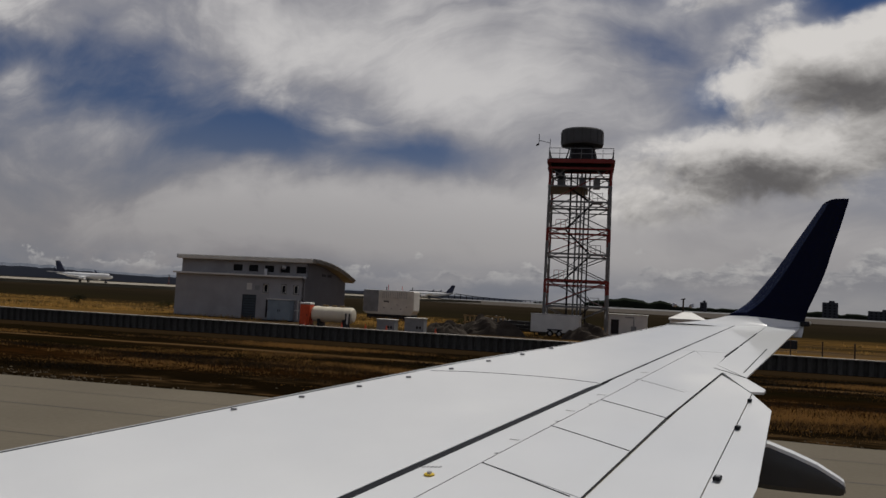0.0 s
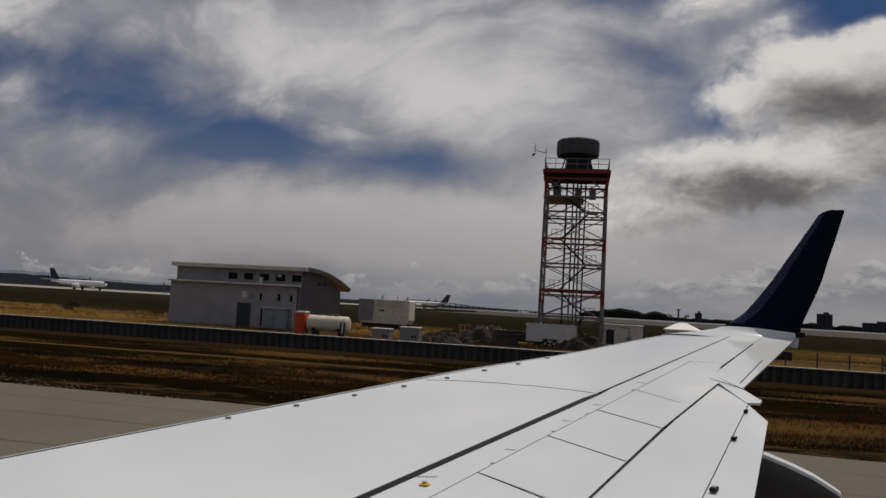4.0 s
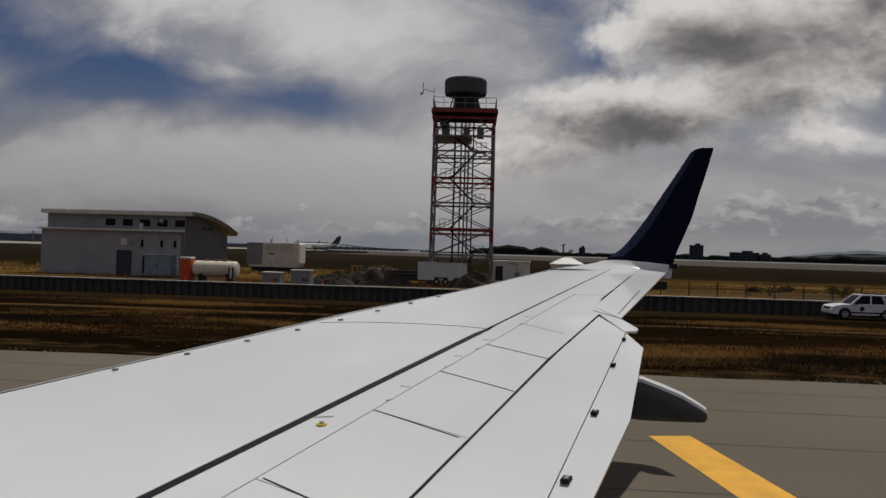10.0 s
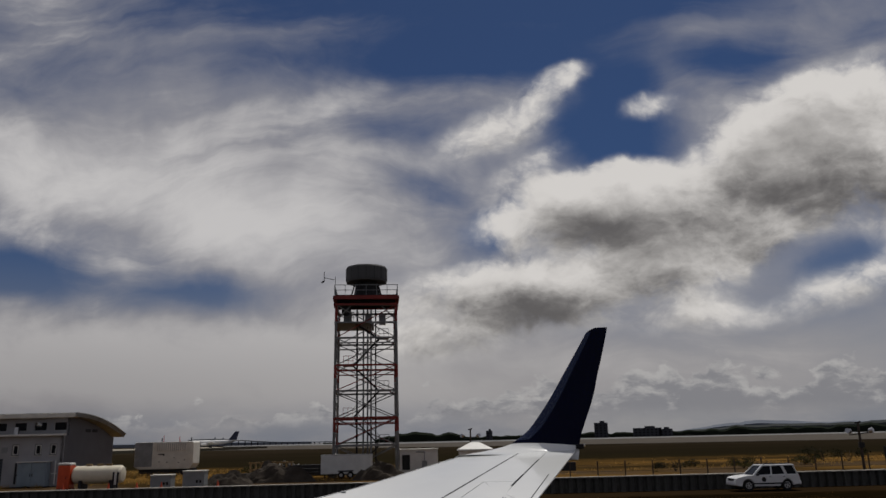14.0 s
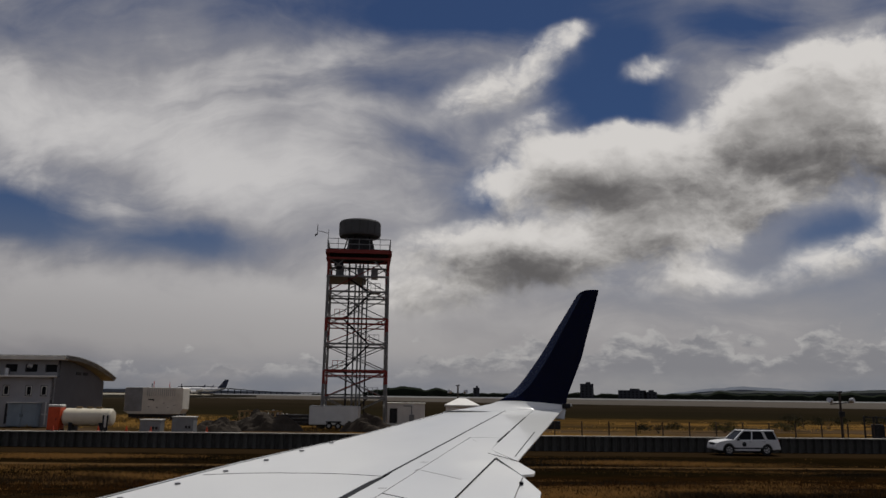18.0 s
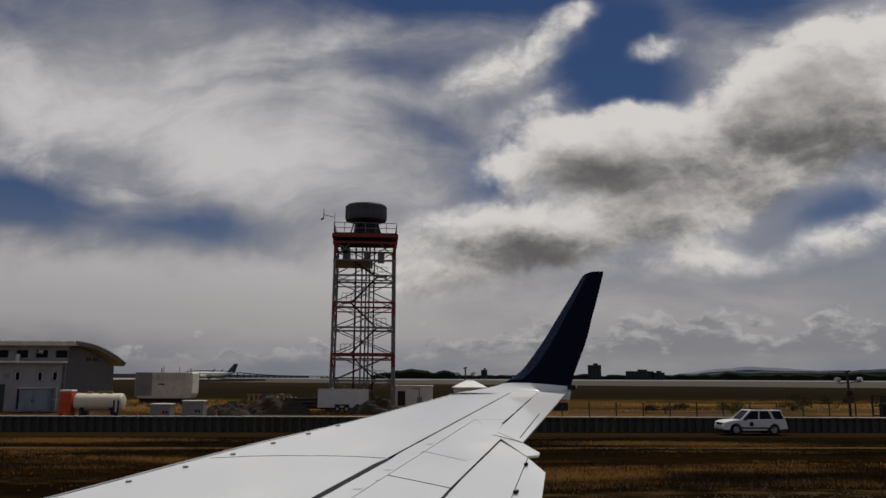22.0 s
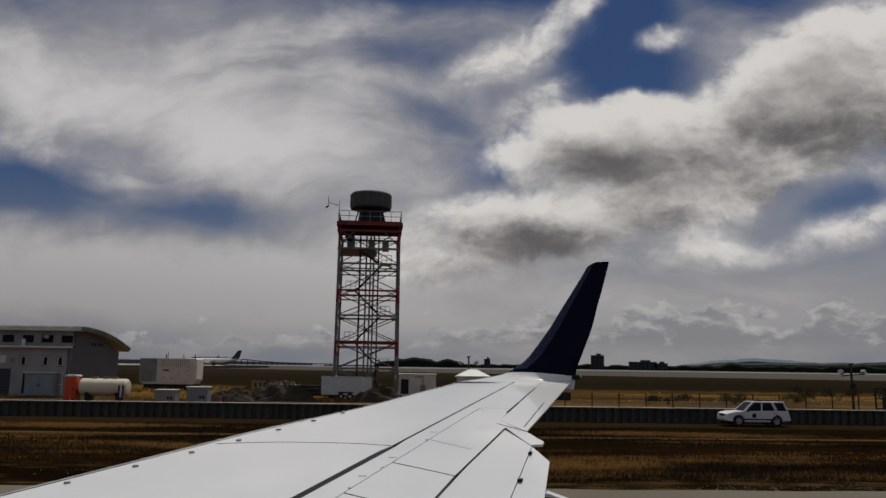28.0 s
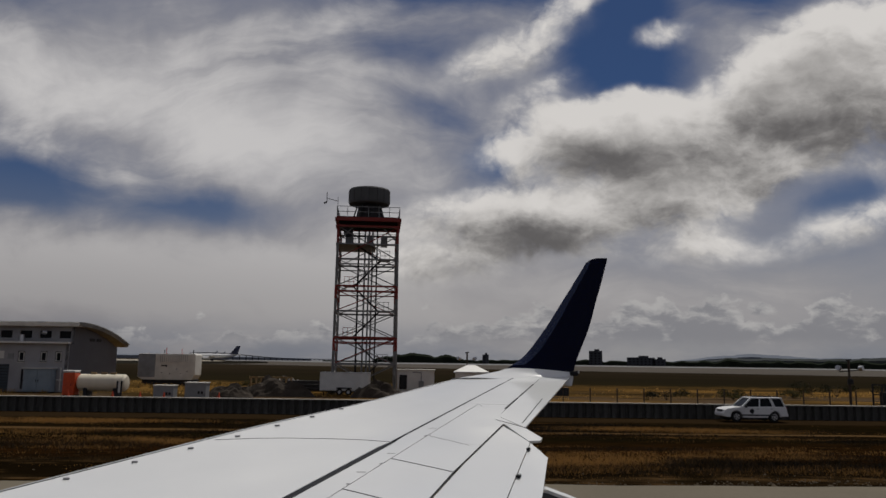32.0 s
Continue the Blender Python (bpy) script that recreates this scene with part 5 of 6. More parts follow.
    for x, s in ((-2.2, 0.9), (1.9, 0.8), (0.2, 0.7)):
        part("equipment_cabinet", box(B(), (x, -0.6, 16.85 + s * 0.8), (s, s, 1.6 * s), 0, 0.03), GREY_PAINT, t, "grey equipment cabinet on the gallery")
    fan = part("fan_drum", rod(B(), (-2.3, -3.2, 18.1), (-2.3, -2.8, 18.1), 0.55, 18), DARK, t, "round dark fan housing")
    # deck
    dk = part("deck", box(B(), (0, 0, 19.75), (7.3, 7.3, 0.22)), DARK, t)
    for k in range(4):
        a, b = corner[k], corner[(k + 1) % 4]
        e = 1.055
        part("girder", beam(B(), (a[0] * e, a[1] * e, 19.55), (b[0] * e, b[1] * e, 19.55), 0.42), RED, dk, "deep red deck girder")
        part("girder", beam(B(), (a[0] * e, a[1] * e, 18.75), (b[0] * e, b[1] * e, 18.75), 0.22), RED, dk)
        for i in range(7):
            u = i / 6
            p = Vector((a[0], a[1], 0)).lerp(Vector((b[0], b[1], 0)), u) * 1.06
            part("rail_post", beam(B(), (p.x, p.y, 19.8), (p.x, p.y, 21.0), 0.06), RED if k == 2 else GREY_PAINT, dk)
        for hz in (20.4, 21.0):
            part("rail", beam(B(), (a[0] * 1.06, a[1] * 1.06, hz), (b[0] * 1.06, b[1] * 1.06, hz), 0.06), RED if k in (1, 2) else GREY_PAINT, dk)
    for y in (-2.3, -0.8, 0.8, 2.3):
        part("joist", beam(B(), (-3.5, y, 19.4), (3.5, y, 19.4), 0.22), DARK, dk)
    for s in (-1, 1):
        part("knee_brace", beam(B(), (s * 3.45, -3.45, 17.0), (s * 1.7, -3.45, 18.7), 0.12), SHADED_WHITE, t)
    # radome
    rings = [[Vector((r * math.cos(a), r * math.sin(a), z)) for a in [i * math.pi / 16 for i in range(32)]] for z, r in ((21.85, 2.1), (21.92, 2.44), (22.2, 2.5), (23.55, 2.5), (23.72, 2.4), (23.80, 1.8))]
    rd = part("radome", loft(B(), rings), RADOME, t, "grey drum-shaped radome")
    for k in range(16):
        a = k * math.pi / 8
        part("seam", beam(B(), (2.51 * math.cos(a), 2.51 * math.sin(a), 22.1), (2.51 * math.cos(a), 2.51 * math.sin(a), 23.6), 0.03), DARK, rd)
    part("pedestal", rod(B(), (0, 0, 19.8), (0, 0, 21.95), 1.5, 20, 1.35), DARK, t, "dark radome pedestal")
    for k in range(8):
        a = k * math.pi / 4 + 0.2
        part("strut", beam(B(), (2.0 * math.cos(a), 2.0 * math.sin(a), 19.85), (1.4 * math.cos(a), 1.4 * math.sin(a), 21.9), 0.14), DARK, t)
    v = part("wind_vane", beam(beam(B(), (-3.6, -3.4, 21.0), (-3.6, -3.4, 22.1), 0.06), (-3.6, -3.4, 21.6), (-4.9, -3.4, 21.9), 0.06), GREY_PAINT, t, "wind vane and anemometer on an arm")
    part("anemometer", beam(beam(B(), (-4.9, -3.4, 21.5), (-4.9, -3.4, 22.6), 0.07), (-4.9, -3.4, 21.5), (-5.2, -3.4, 21.3), 0.16), DARK, v)
    for k in range(4):
        p = pt(k, 0)
        part("footing", box(B(), (p[0], p[1], 0.2), (0.9, 0.9, 0.5), 0, 0.03), CONCRETE, t, "concrete footing")


build_tower()


def wall_grid(length, height, thick, holes):
    """A wall along x from 0, with openings (x0, x1, z0, z1) right through it."""
    xs = sorted({0, length, *[v for h in holes for v in h[:2]]})
    zs = sorted({0, height, *[v for h in holes for v in h[2:]]})
    bm = B()
    for x0, x1 in zip(xs, xs[1:]):
        for z0, z1 in zip(zs, zs[1:]):
            cx, cz = (x0 + x1) / 2, (z0 + z1) / 2
            if any(h[0] < cx < h[1] and h[2] < cz < h[3] for h in holes):
                continue
            box(bm, (cx, thick / 2, cz), (x1 - x0, thick, z1 - z0))
    bmesh.ops.remove_doubles(bm, verts=bm.verts, dist=0.001)
    return bm


def window_unit(parent, x, z, w, h, y=0.0, name="window"):
    f = B()
    for c, s in (((x, y + 0.06, z - h / 2), (w, 0.1, 0.09)), ((x, y + 0.06, z + h / 2), (w, 0.1, 0.09)), ((x - w / 2, y + 0.06, z), (0.09, 0.1, h)), ((x + w / 2, y + 0.06, z), (0.09, 0.1, h))):
        box(f, c, s)
    win = part(name, f, STUCCO_SHADE_AND_FRAME, parent, "dark-framed window")
    fr = B()
    for c, d in (((x - w / 2 + 0.12, y + 0.05, z), (0.07, 0.08, h - 0.2)), ((x + w / 2 - 0.12, y + 0.05, z), (0.07, 0.08, h - 0.2)), ((x, y + 0.05, z + h / 2 - 0.12), (w - 0.31, 0.08, 0.07)), ((x, y + 0.05, z - h / 2 + 0.12), (w - 0.31, 0.08, 0.07))):
        box(fr, c, d)
    part("inner_frame", fr, WHITE, win, "white inner window frame")
    part("pane", box(B(), (x, y + 0.12, z), (w - 0.1, 0.03, h - 0.1)), GLASS, win)
    part("sill", box(B(), (x, y - 0.04, z - h / 2 - 0.06), (w + 0.15, 0.14, 0.07)), CONCRETE, win)


def build_building():
    L = 17.5
    b = thing("utility_building", yard(-50.3, 77.5) @ Matrix.Translation((-L, 0, 0)), "two-tier grey stucco utility building with a curved roof", "building")
    lows = [(L - 5.0, 0.75, 1.15), (L - 2.6, 0.75, 1.15), (L - 1.0, 0.75, 1.15)]
    holes = [(x - w / 2, x + w / 2, 3.75 - h / 2, 3.75 + h / 2) for x, w, h in lows]
    part("wall", wall_grid(L, 5.15, 0.3, holes + [(L - 8.1, L - 6.2, 0.0, 2.9)]), STUCCO, b, "grey stucco front wall")
    for x, w, h in lows:
        window_unit(b, x, 3.75, w, h)
    dr = part("door", box(B(), (L - 7.15, 0.15, 1.45), (1.88, 0.08, 2.9)), DOOR_DARK, b, "dark ribbed service door")
    for i in range(9):
        part("rib", box(B(), (L - 7.15, 0.095, 0.25 + 0.31 * i), (1.84, 0.03, 0.05)), DARK, dr)
    part("vent", box(B(), (L - 6.15, -0.03, 3.75), (0.6, 0.06, 0.6)), GREY_PAINT, b, "louvred wall vent")
    part("notice", box(B(), (L - 7.2, -0.02, 3.9), (0.7, 0.03, 0.8)), WHITE, b, "pale blank panel above the door")
    part("eave", box(B(), (L / 2, -0.15, 5.25), (L + 0.3, 0.75, 0.2), 0, 0.02), WHITE, b, "white eave board")
    # clerestory
    ups = [L - 9.6 + 2.15 * i for i in range(5)]
    uh = [(x - 0.65, x + 0.65, 0.45, 1.25) for x in ups]
    up = part("clerestory_wall", wall_grid(L, 1.75, 0.25, uh), STUCCO, b, "grey band of upper windows")
    up.location = (0, 1.1, 5.3)
    for x in ups:
        part("upper_window", box(B(), (x, 1.28, 6.15), (1.3, 0.05, 0.8)), GLASS, b)
    part("upper_eave", box(B(), (L / 2 + 0.3, 0.75, 7.25), (L + 0.9, 0.9, 0.45), 0, 0.03), OFFWHITE, b, "pale fascia of the upper roof")
    # flank towards the tower: the roof's shade is put into its colour
    D = 12.5
    prof = [(0.0, 0.0), (D, 0.0), (D, 4.9), (D * 0.75, 5.9), (D * 0.5, 6.6), (D * 0.25, 7.0), (1.1, 7.1), (1.1, 5.2), (0, 5.2)]
    part("flank_wall", prism(B(), prof, "x", L - 0.28, L), STUCCO_SHADE_AND_FRAME, b, "grey flank wall under the curved roof, darkened as if shaded")
    for z, yy in ((6.0, 5.5), (6.0, 7.2)):
        part("louvre", box(B(), (L + 0.02, yy, z - 0.3), (0.06, 1.2, 0.35)), DARK, b)
    for k, (lift, out) in enumerate(((0.0, 0.85), (0.14, 0.95), (0.28, 1.05))):
        rings = []
        for i in range(13):
            u = i / 12
            yy = 0.5 + (D + 0.6) * u
            z = 7.12 + 0.1 * lift - 2.1 * u ** 2.0 + lift
            rings.append([Vector((-0.5, yy, z)), Vector((L + out, yy, z)), Vector((L + out, yy, z + 0.11)), Vector((-0.5, yy, z + 0.11))])
        part("roof_layer", loft(B(), rings), ROOF_EDGE, b, "pale grey curved roof edge")
    # double cabinet, pipes, lamp on the wall
    cab = part("service_cabinet", box(B(), (L - 2.55, -0.55, 1.25), (3.0, 0.9, 2.4), 0, 0.03), DOOR_BLUE, b, "grey-blue double steel cabinet")
    for s in (-1, 1):
        d = part("cabinet_door", box(B(), (L - 2.55 + s * 0.72, -1.02, 1.25), (1.38, 0.05, 2.2), 0, 0.01), DOOR_BLUE, cab)
        part("handle", box(B(), (L - 2.55 + s * 0.12, -1.07, 1.2), (0.05, 0.06, 0.3)), DARK, d)
    part("cabinet_roof", box(B(), (L - 2.55, -0.6, 2.52), (3.2, 1.15, 0.08)), WHITE, cab)
    part("pipe", rod(rod(B(), (L - 4.6, -0.3, 0.3), (L - 4.6, -0.3, 2.4), 0.1, 8), (L - 4.6, -0.3, 1.2), (L - 3.4, -0.3, 1.2), 0.08, 8), DARK, b, "dark wall pipe")
    part("pipe", rod(rod(B(), (L - 0.5, -0.25, 0.2), (L - 0.5, -0.25, 2.6), 0.06, 8), (L - 0.9, -0.25, 1.3), (L - 0.3, -0.25, 1.3), 0.06, 8), WHITE, b, "white wall pipe")
    part("roof_vent", rod(B(), (L - 5.3, 0.35, 5.3), (L - 5.3, 0.35, 6.1), 0.28, 12, 0.24), STEEL, b, "small metal roof vent")
    part("floodlight", rod(B(), (L - 2.9, 0.7, 6.3), (L - 3.2, 0.4, 6.4), 0.22, 12), STEEL, b, "round floodlight")


build_building()


def build_yard_things():
    # portable toilet
    t = thing("portable_toilet", yard(-45.3, 70.7), "bright orange portable toilet with a pale roof", "toilet")
    body = part("cabin", box(B(), (0, 0, 1.15), (1.15, 1.2, 2.2), 0, 0.08), ORANGE, t)
    d = part("door", box(B(), (0.0, -0.62, 1.1), (0.78, 0.04, 1.9), 0, 0.01), ORANGE, t)
    part("handle", box(B(), (0.28, -0.66, 1.1), (0.04, 0.05, 0.2)), DARK, d)
    part("roof", box(B(), (0, 0, 2.36), (1.2, 1.25, 0.22), 0, 0.09), WHITE, t, "pale translucent roof")
    part("skid", box(B(), (0, 0, 0.05), (1.2, 1.25, 0.1)), TRIM, t)
    # fuel tank
    k = thing("fuel_tank", yard(-42.4, 71.4) @ Matrix.Diagonal((0.8, 0.85, 0.9, 1)), "long white cylindrical fuel tank on dark saddles", "tank")
    rings = [[Vector((x, r * math.cos(a), 1.45 + r * math.sin(a))) for a in [i * math.pi / 14 for i in range(28)]] for x, r in ((-3.0, 0.35), (-2.93, 0.75), (-2.7, 0.92), (2.7, 0.92), (2.93, 0.75), (3.0, 0.35))]
    part("shell", loft(B(), rings), CREAM, k, soft=True)
    for x in (-1.8, 1.8):
        part("saddle", box(B(), (x, 0, 0.45), (0.4, 1.7, 0.9), 0, 0.03), DARK, k)
    for x in (-1.2, 0.1, 1.2):
        part("fitting", box(B(), (x, 0, 2.45), (0.7, 0.3, 0.22), 0, 0.02), TIMBER, k, "rusty top fitting")
    part("pump_post", beam(B(), (2.3, -1.2, 0), (2.3, -1.2, 1.7), 0.16), DARK, k)
    part("notice_plate", box(B(), (2.55, -1.25, 1.0), (0.22, 0.03, 1.1)), WHITE, k, "narrow white plate")
    part("pump_post", beam(B(), (2.8, -1.2, 0), (2.8, -1.2, 1.7), 0.16), DARK, k)
    # large generator housing
    g = thing("generator_unit", yard(-50.4, 101.2), "large cream steel generator housing on a dark skid", "generator")
    prof = [(-3.9, 1.2), (-3.9, 4.35), (3.75, 4.35), (3.9, 4.2), (3.9, 1.5), (3.5, 0.85), (-3.2, 0.85)]
    part("housing", prism(B(), prof, "y", -1.4, 1.4, 0.04), OFFWHITE, g)
    part("end_panel", box(B(), (-2.7, -1.42, 2.75), (2.3, 0.06, 3.1)), GREY_PAINT, g, "grey louvred end panel")
    part("louvre_panel", box(B(), (1.0, -1.43, 3.7), (4.0, 0.06, 1.0)), OFFWHITE, g)
    for i in range(14):
        part("louvre", box(B(), (-0.85 + 0.28 * i, -1.48, 3.7), (0.05, 0.05, 0.95)), GREY_PAINT, g)
    for x, z in ((0.0, 2.6), (-0.6, 1.8), (0.5, 1.7), (1.4, 2.3), (2.0, 1.7), (2.8, 2.0)):
        part("latch", box(B(), (x, -1.45, z), (0.14, 0.06, 0.1)), DARK, g)
    part("lettering_bar", box(B(), (-0.3, -1.45, 2.75), (0.8, 0.03, 0.16)), DARK, g, "unreadable dark lettering")
    part("skid", box(B(), (0.2, 0, 0.45), (7.0, 2.4, 0.85)), DARK, g)
    for x in (-1.0, 3.0):
        part("exhaust", rod(B(), (x, 0.4, 4.3), (x, 0.4, 4.9), 0.07, 8), DARK, g)
    # two grey cabinets
    for x, y, w, h in ((-35.4, 70.4, 1.9, 1.15), (-32.4, 70.8, 2.0, 1.45)):
        c = thing("equipment_box", yard(x, y), "squat grey steel equipment box with a pale lid", "cabinet", "grey equipment boxes")
        part("body", box(B(), (0, 0, h / 2), (w, 1.2, h), 0, 0.03), GREY_PAINT, c)
        part("lid", box(B(), (0, 0, h + 0.05), (w + 0.1, 1.3, 0.1), 0, 0.02), OFFWHITE, c)
        for dx in (-0.3, 0.3):
            part("vent", box(B(), (w * 0.25 + dx * 0.5, -0.62, h * 0.4), (0.2, 0.03, 0.25)), DARK, c)
    # container trailer in front of the tower
    c = thing("box_trailer", yard(-21.4, 84.6), "long white box trailer parked below the tower", "trailer")
    part("body", box(B(), (0, 0, 1.45), (5.4, 2.2, 1.95), 0, 0.05), WHITE, c)
    part("roof_rail", box(B(), (0, 0, 2.45), (5.45, 2.25, 0.08)), STEEL, c)
    for x in (-0.5, 0.5):
        w = part("wheel", rod(B(), (x, -1.12, 0.36), (x, -0.85, 0.36), 0.36, 20), RUBBER, c)
        part("rim", rod(B(), (x, -1.14, 0.36), (x, -1.10, 0.36), 0.18, 14), STEEL, w)
    part("chassis", box(B(), (0, 0, 0.42), (5.2, 1.8, 0.12)), DARK, c)
    part("jack_stand", rod(B(), (-2.4, 0, 0), (-2.4, 0, 0.5), 0.06, 8), DARK, c)
    part("mudguard", box(B(), (0, -1.12, 0.78), (1.7, 0.1, 0.14), 0, 0.03), DARK, c)
    # white equipment shelter
    s = thing("equipment_shelter", yard(-14.7, 92.5), "boxy white equipment shelter with a dark doorway", "shelter")
    part("body", box(B(), (0, 0, 1.45), (4.4, 2.8, 2.6), 0, 0.04), WHITE, s)
    part("roof", box(B(), (0, 0, 2.8), (4.6, 3.0, 0.12), 0, 0.02), OFFWHITE, s)
    part("doorway", box(B(), (-1.45, -1.41, 1.35), (0.9, 0.06, 1.7)), DARK, s, "dark door with a frame")
    part("junction_box", box(B(), (0.7, -1.5, 1.1), (0.6, 0.25, 0.8), 0, 0.02), GREY_PAINT, s)
    part("conduit", rod(rod(B(), (0.7, -1.45, 1.5), (0.7, -1.45, 2.5), 0.05, 8), (0.7, -1.45, 2.5), (-0.3, -1.45, 2.5), 0.05, 8), GREY_PAINT, s)
    part("skid", box(B(), (0, 0, 0.08), (4.4, 2.8, 0.16)), DARK, s)
    # hut with a pyramid roof
    h = thing("pyramid_roof_hut", yard(-8.3, 95.8), "white square hut with a low pyramid roof", "hut")
    part("body", box(B(), (0, 0, 1.3), (3.9, 3.9, 2.4), 0, 0.03), WHITE, h)
    part("roof", loft(B(), [[Vector((x * 2.15, y * 2.15, 2.5)) for x, y in ((-1, -1), (1, -1), (1, 1), (-1, 1))], [Vector((x * 2.1, y * 2.1, 2.65)) for x, y in ((-1, -1), (1, -1), (1, 1), (-1, 1))], [Vector((x * 0.5, y * 0.5, 3.45)) for x, y in ((-1, -1), (1, -1), (1, 1), (-1, 1))]]), WHITE, h, "white low pyramid roof")
    part("door", box(B(), (0.9, -1.98, 1.1), (0.9, 0.05, 2.0)), OFFWHITE, h)
    part("air_duct", prism(B(), [(1.95, 0.8), (3.3, 1.2), (3.2, 1.8), (2.6, 2.2), (1.95, 2.3)], "y", -1.4, 0.2), DARK, h, "dark hooded air duct")
    part("skid", box(B(), (0, 0, 0.05), (4.2, 4.2, 0.1)), TIMBER, h)
    # small generator beside it
    p = thing("pump_set", yard(-2.7, 93.0), "small white pump set with round caps", "pump")
    part("housing", box(B(), (0, 0, 0.75), (1.9, 1.1, 1.1), 0, 0.05), WHITE, p)
    for dx in (-0.6, 0.0, 0.6):
        part("cap", rod(B(), (dx, 0, 1.3), (dx, 0, 1.48), 0.2, 12), STEEL, p)
    part("louvre_panel", box(B(), (-0.3, -0.57, 0.7), (0.7, 0.05, 0.6)), GREY_PAINT, p)
    part("skid", box(B(), (0, 0, 0.12), (2.0, 1.2, 0.2)), DARK, p)
    b = thing("battery_cabinet", yard(1.5, 92.5), "black stepped battery cabinets on the gravel", "cabinet")
    part("tall_cabinet", box(B(), (0, 0, 0.95), (1.1, 0.9, 1.9), 0, 0.03), DARK, b)
    part("low_cabinet", box(B(), (1.3, -0.1, 0.5), (1.4, 0.9, 1.0), 0, 0.03), DARK, b)
    part("low_cabinet", box(B(), (-1.1, -0.1, 0.45), (0.9, 0.9, 0.9), 0, 0.03), DARK, b)


build_yard_things()


def rubble_heap(x, y, w, d, h, seed, label):
    rnd = random.Random(seed)
    r = thing("rubble_heap", yard(x, y), label, "rubble", "rubble heaps")
    for i in range(46):
        u, v = rnd.uniform(-1, 1), rnd.uniform(-1, 1)
        s = rnd.uniform(0.18, 0.55)
        z = max(0, h * (1 - abs(u)) * (1 - 0.7 * abs(v))) * rnd.uniform(0.3, 1.0)
        bm = B()
        box(bm, (u * w / 2, v * d / 2, z), (s * rnd.uniform(0.8, 2.2), s, s * rnd.uniform(0.4, 1)), rnd.uniform(0, 180), 0.0, rnd.uniform(-40, 40), rnd.uniform(-40, 40))
        for vert in bm.verts:
            vert.co += Vector((rnd.gauss(0, 1), rnd.gauss(0, 1), rnd.gauss(0, 1))) * 0.05
        part("chunk", bm, RUBBLE if i % 3 else CONCRETE, r)


rubble_heap(-36.5, 108, 9, 3, 1.7, 5, "heap of broken dark concrete and scrap")
rubble_heap(-27.5, 100, 8, 3, 1.6, 6, "heap of dark broken rubble behind the trailer")
rubble_heap(-12.0, 101, 6, 2.5, 1.5, 7, "low heap of broken rock")


def soil_mound(x, y, w, d, h, seed):
    bm = B()
    n = 18
    rows = []
    for j in range(n + 1):
        row = []
        for i in range(n + 1):
            u, v = i / n * 2 - 1, j / n * 2 - 1
            q = max(0, 1 - (u * u + v * v)) ** 0.8
            z = h * q * (1 + 0.5 * noise.fractal(Vector((u * 2.5 + seed, v * 2.5, 0)), 1.0, 2.0, 4))
            row.append(bm.verts.new((u * w / 2, v * d / 2, z - 0.1)))
        rows.append(row)
    for a, b in zip(rows, rows[1:]):
        for i in range(n):
            bm.faces.new((a[i], a[i + 1], b[i + 1], b[i]))
    ob = new("soil_mound", to_mesh(bm, "soil_mound", SOIL))
    ob.matrix_world = yard(x, y)
    tagged(ob, "dark heap of dug soil in the yard", "soil", "soil mounds")


soil_mound(-27.0, 78.0, 8, 4, 1.9, 1)
soil_mound(-30.5, 74.0, 5, 3, 1.2, 5)
soil_mound(-16.5, 79.0, 6, 3, 1.5, 9)


def timber_stack(x, y):
    t = thing("timber_trestle", yard(x, y), "pale yellow timber trestles stacked in the yard", "trestle")
    for z in (1.0, 1.75):
        part("rail", box(B(), (0, 0, z), (5.0, 0.2, 0.16)), TIMBER, t)
    for i in range(9):
        part("upright", box(B(), (-2.3 + 0.575 * i, 0, 0.9), (0.16, 0.2, 1.75)), TIMBER, t)
    for z in (0.1, 0.3, 0.5):
        part("pipe", rod(B(), (-3.5, 1.0, z), (3.5, 1.0, z), 0.12, 8), DARK, t, "long dark pipe")


timber_stack(-30.5, 86)
d = thing("steel_pile_stack", yard(-29.0, 92), "stack of long dark steel piles on the ground", "steel stack")
for i in range(3):
    for j in range(4 - i):
        part("steel_pile", box(B(), (0, -0.6 + 0.5 * j + 0.25 * i, 0.25 + 0.42 * i), (9.0, 0.42, 0.38), 0, 0.03), DARK, d)


def cone(p):
    c = thing("traffic_cone", Matrix.Translation(p), "small orange traffic cone", "cone", "traffic cones")
    part("body", rod(B(), (0, 0, 0.03), (0, 0, 0.75), 0.17, 12, 0.03), ORANGE, c)
    part("base", box(B(), (0, 0, 0.02), (0.42, 0.42, 0.04)), ORANGE, c)
    part("collar", rod(B(), (0, 0, 0.42), (0, 0, 0.55), 0.088, 12, 0.066), WHITE, c, "white reflective collar")


for x, y in ((-42.5, 66), (-38.5, 66.5), (-36.0, 66.8), (-33.8, 67.0), (-29, 68)):
    cone(Vector((x, y, 0)))


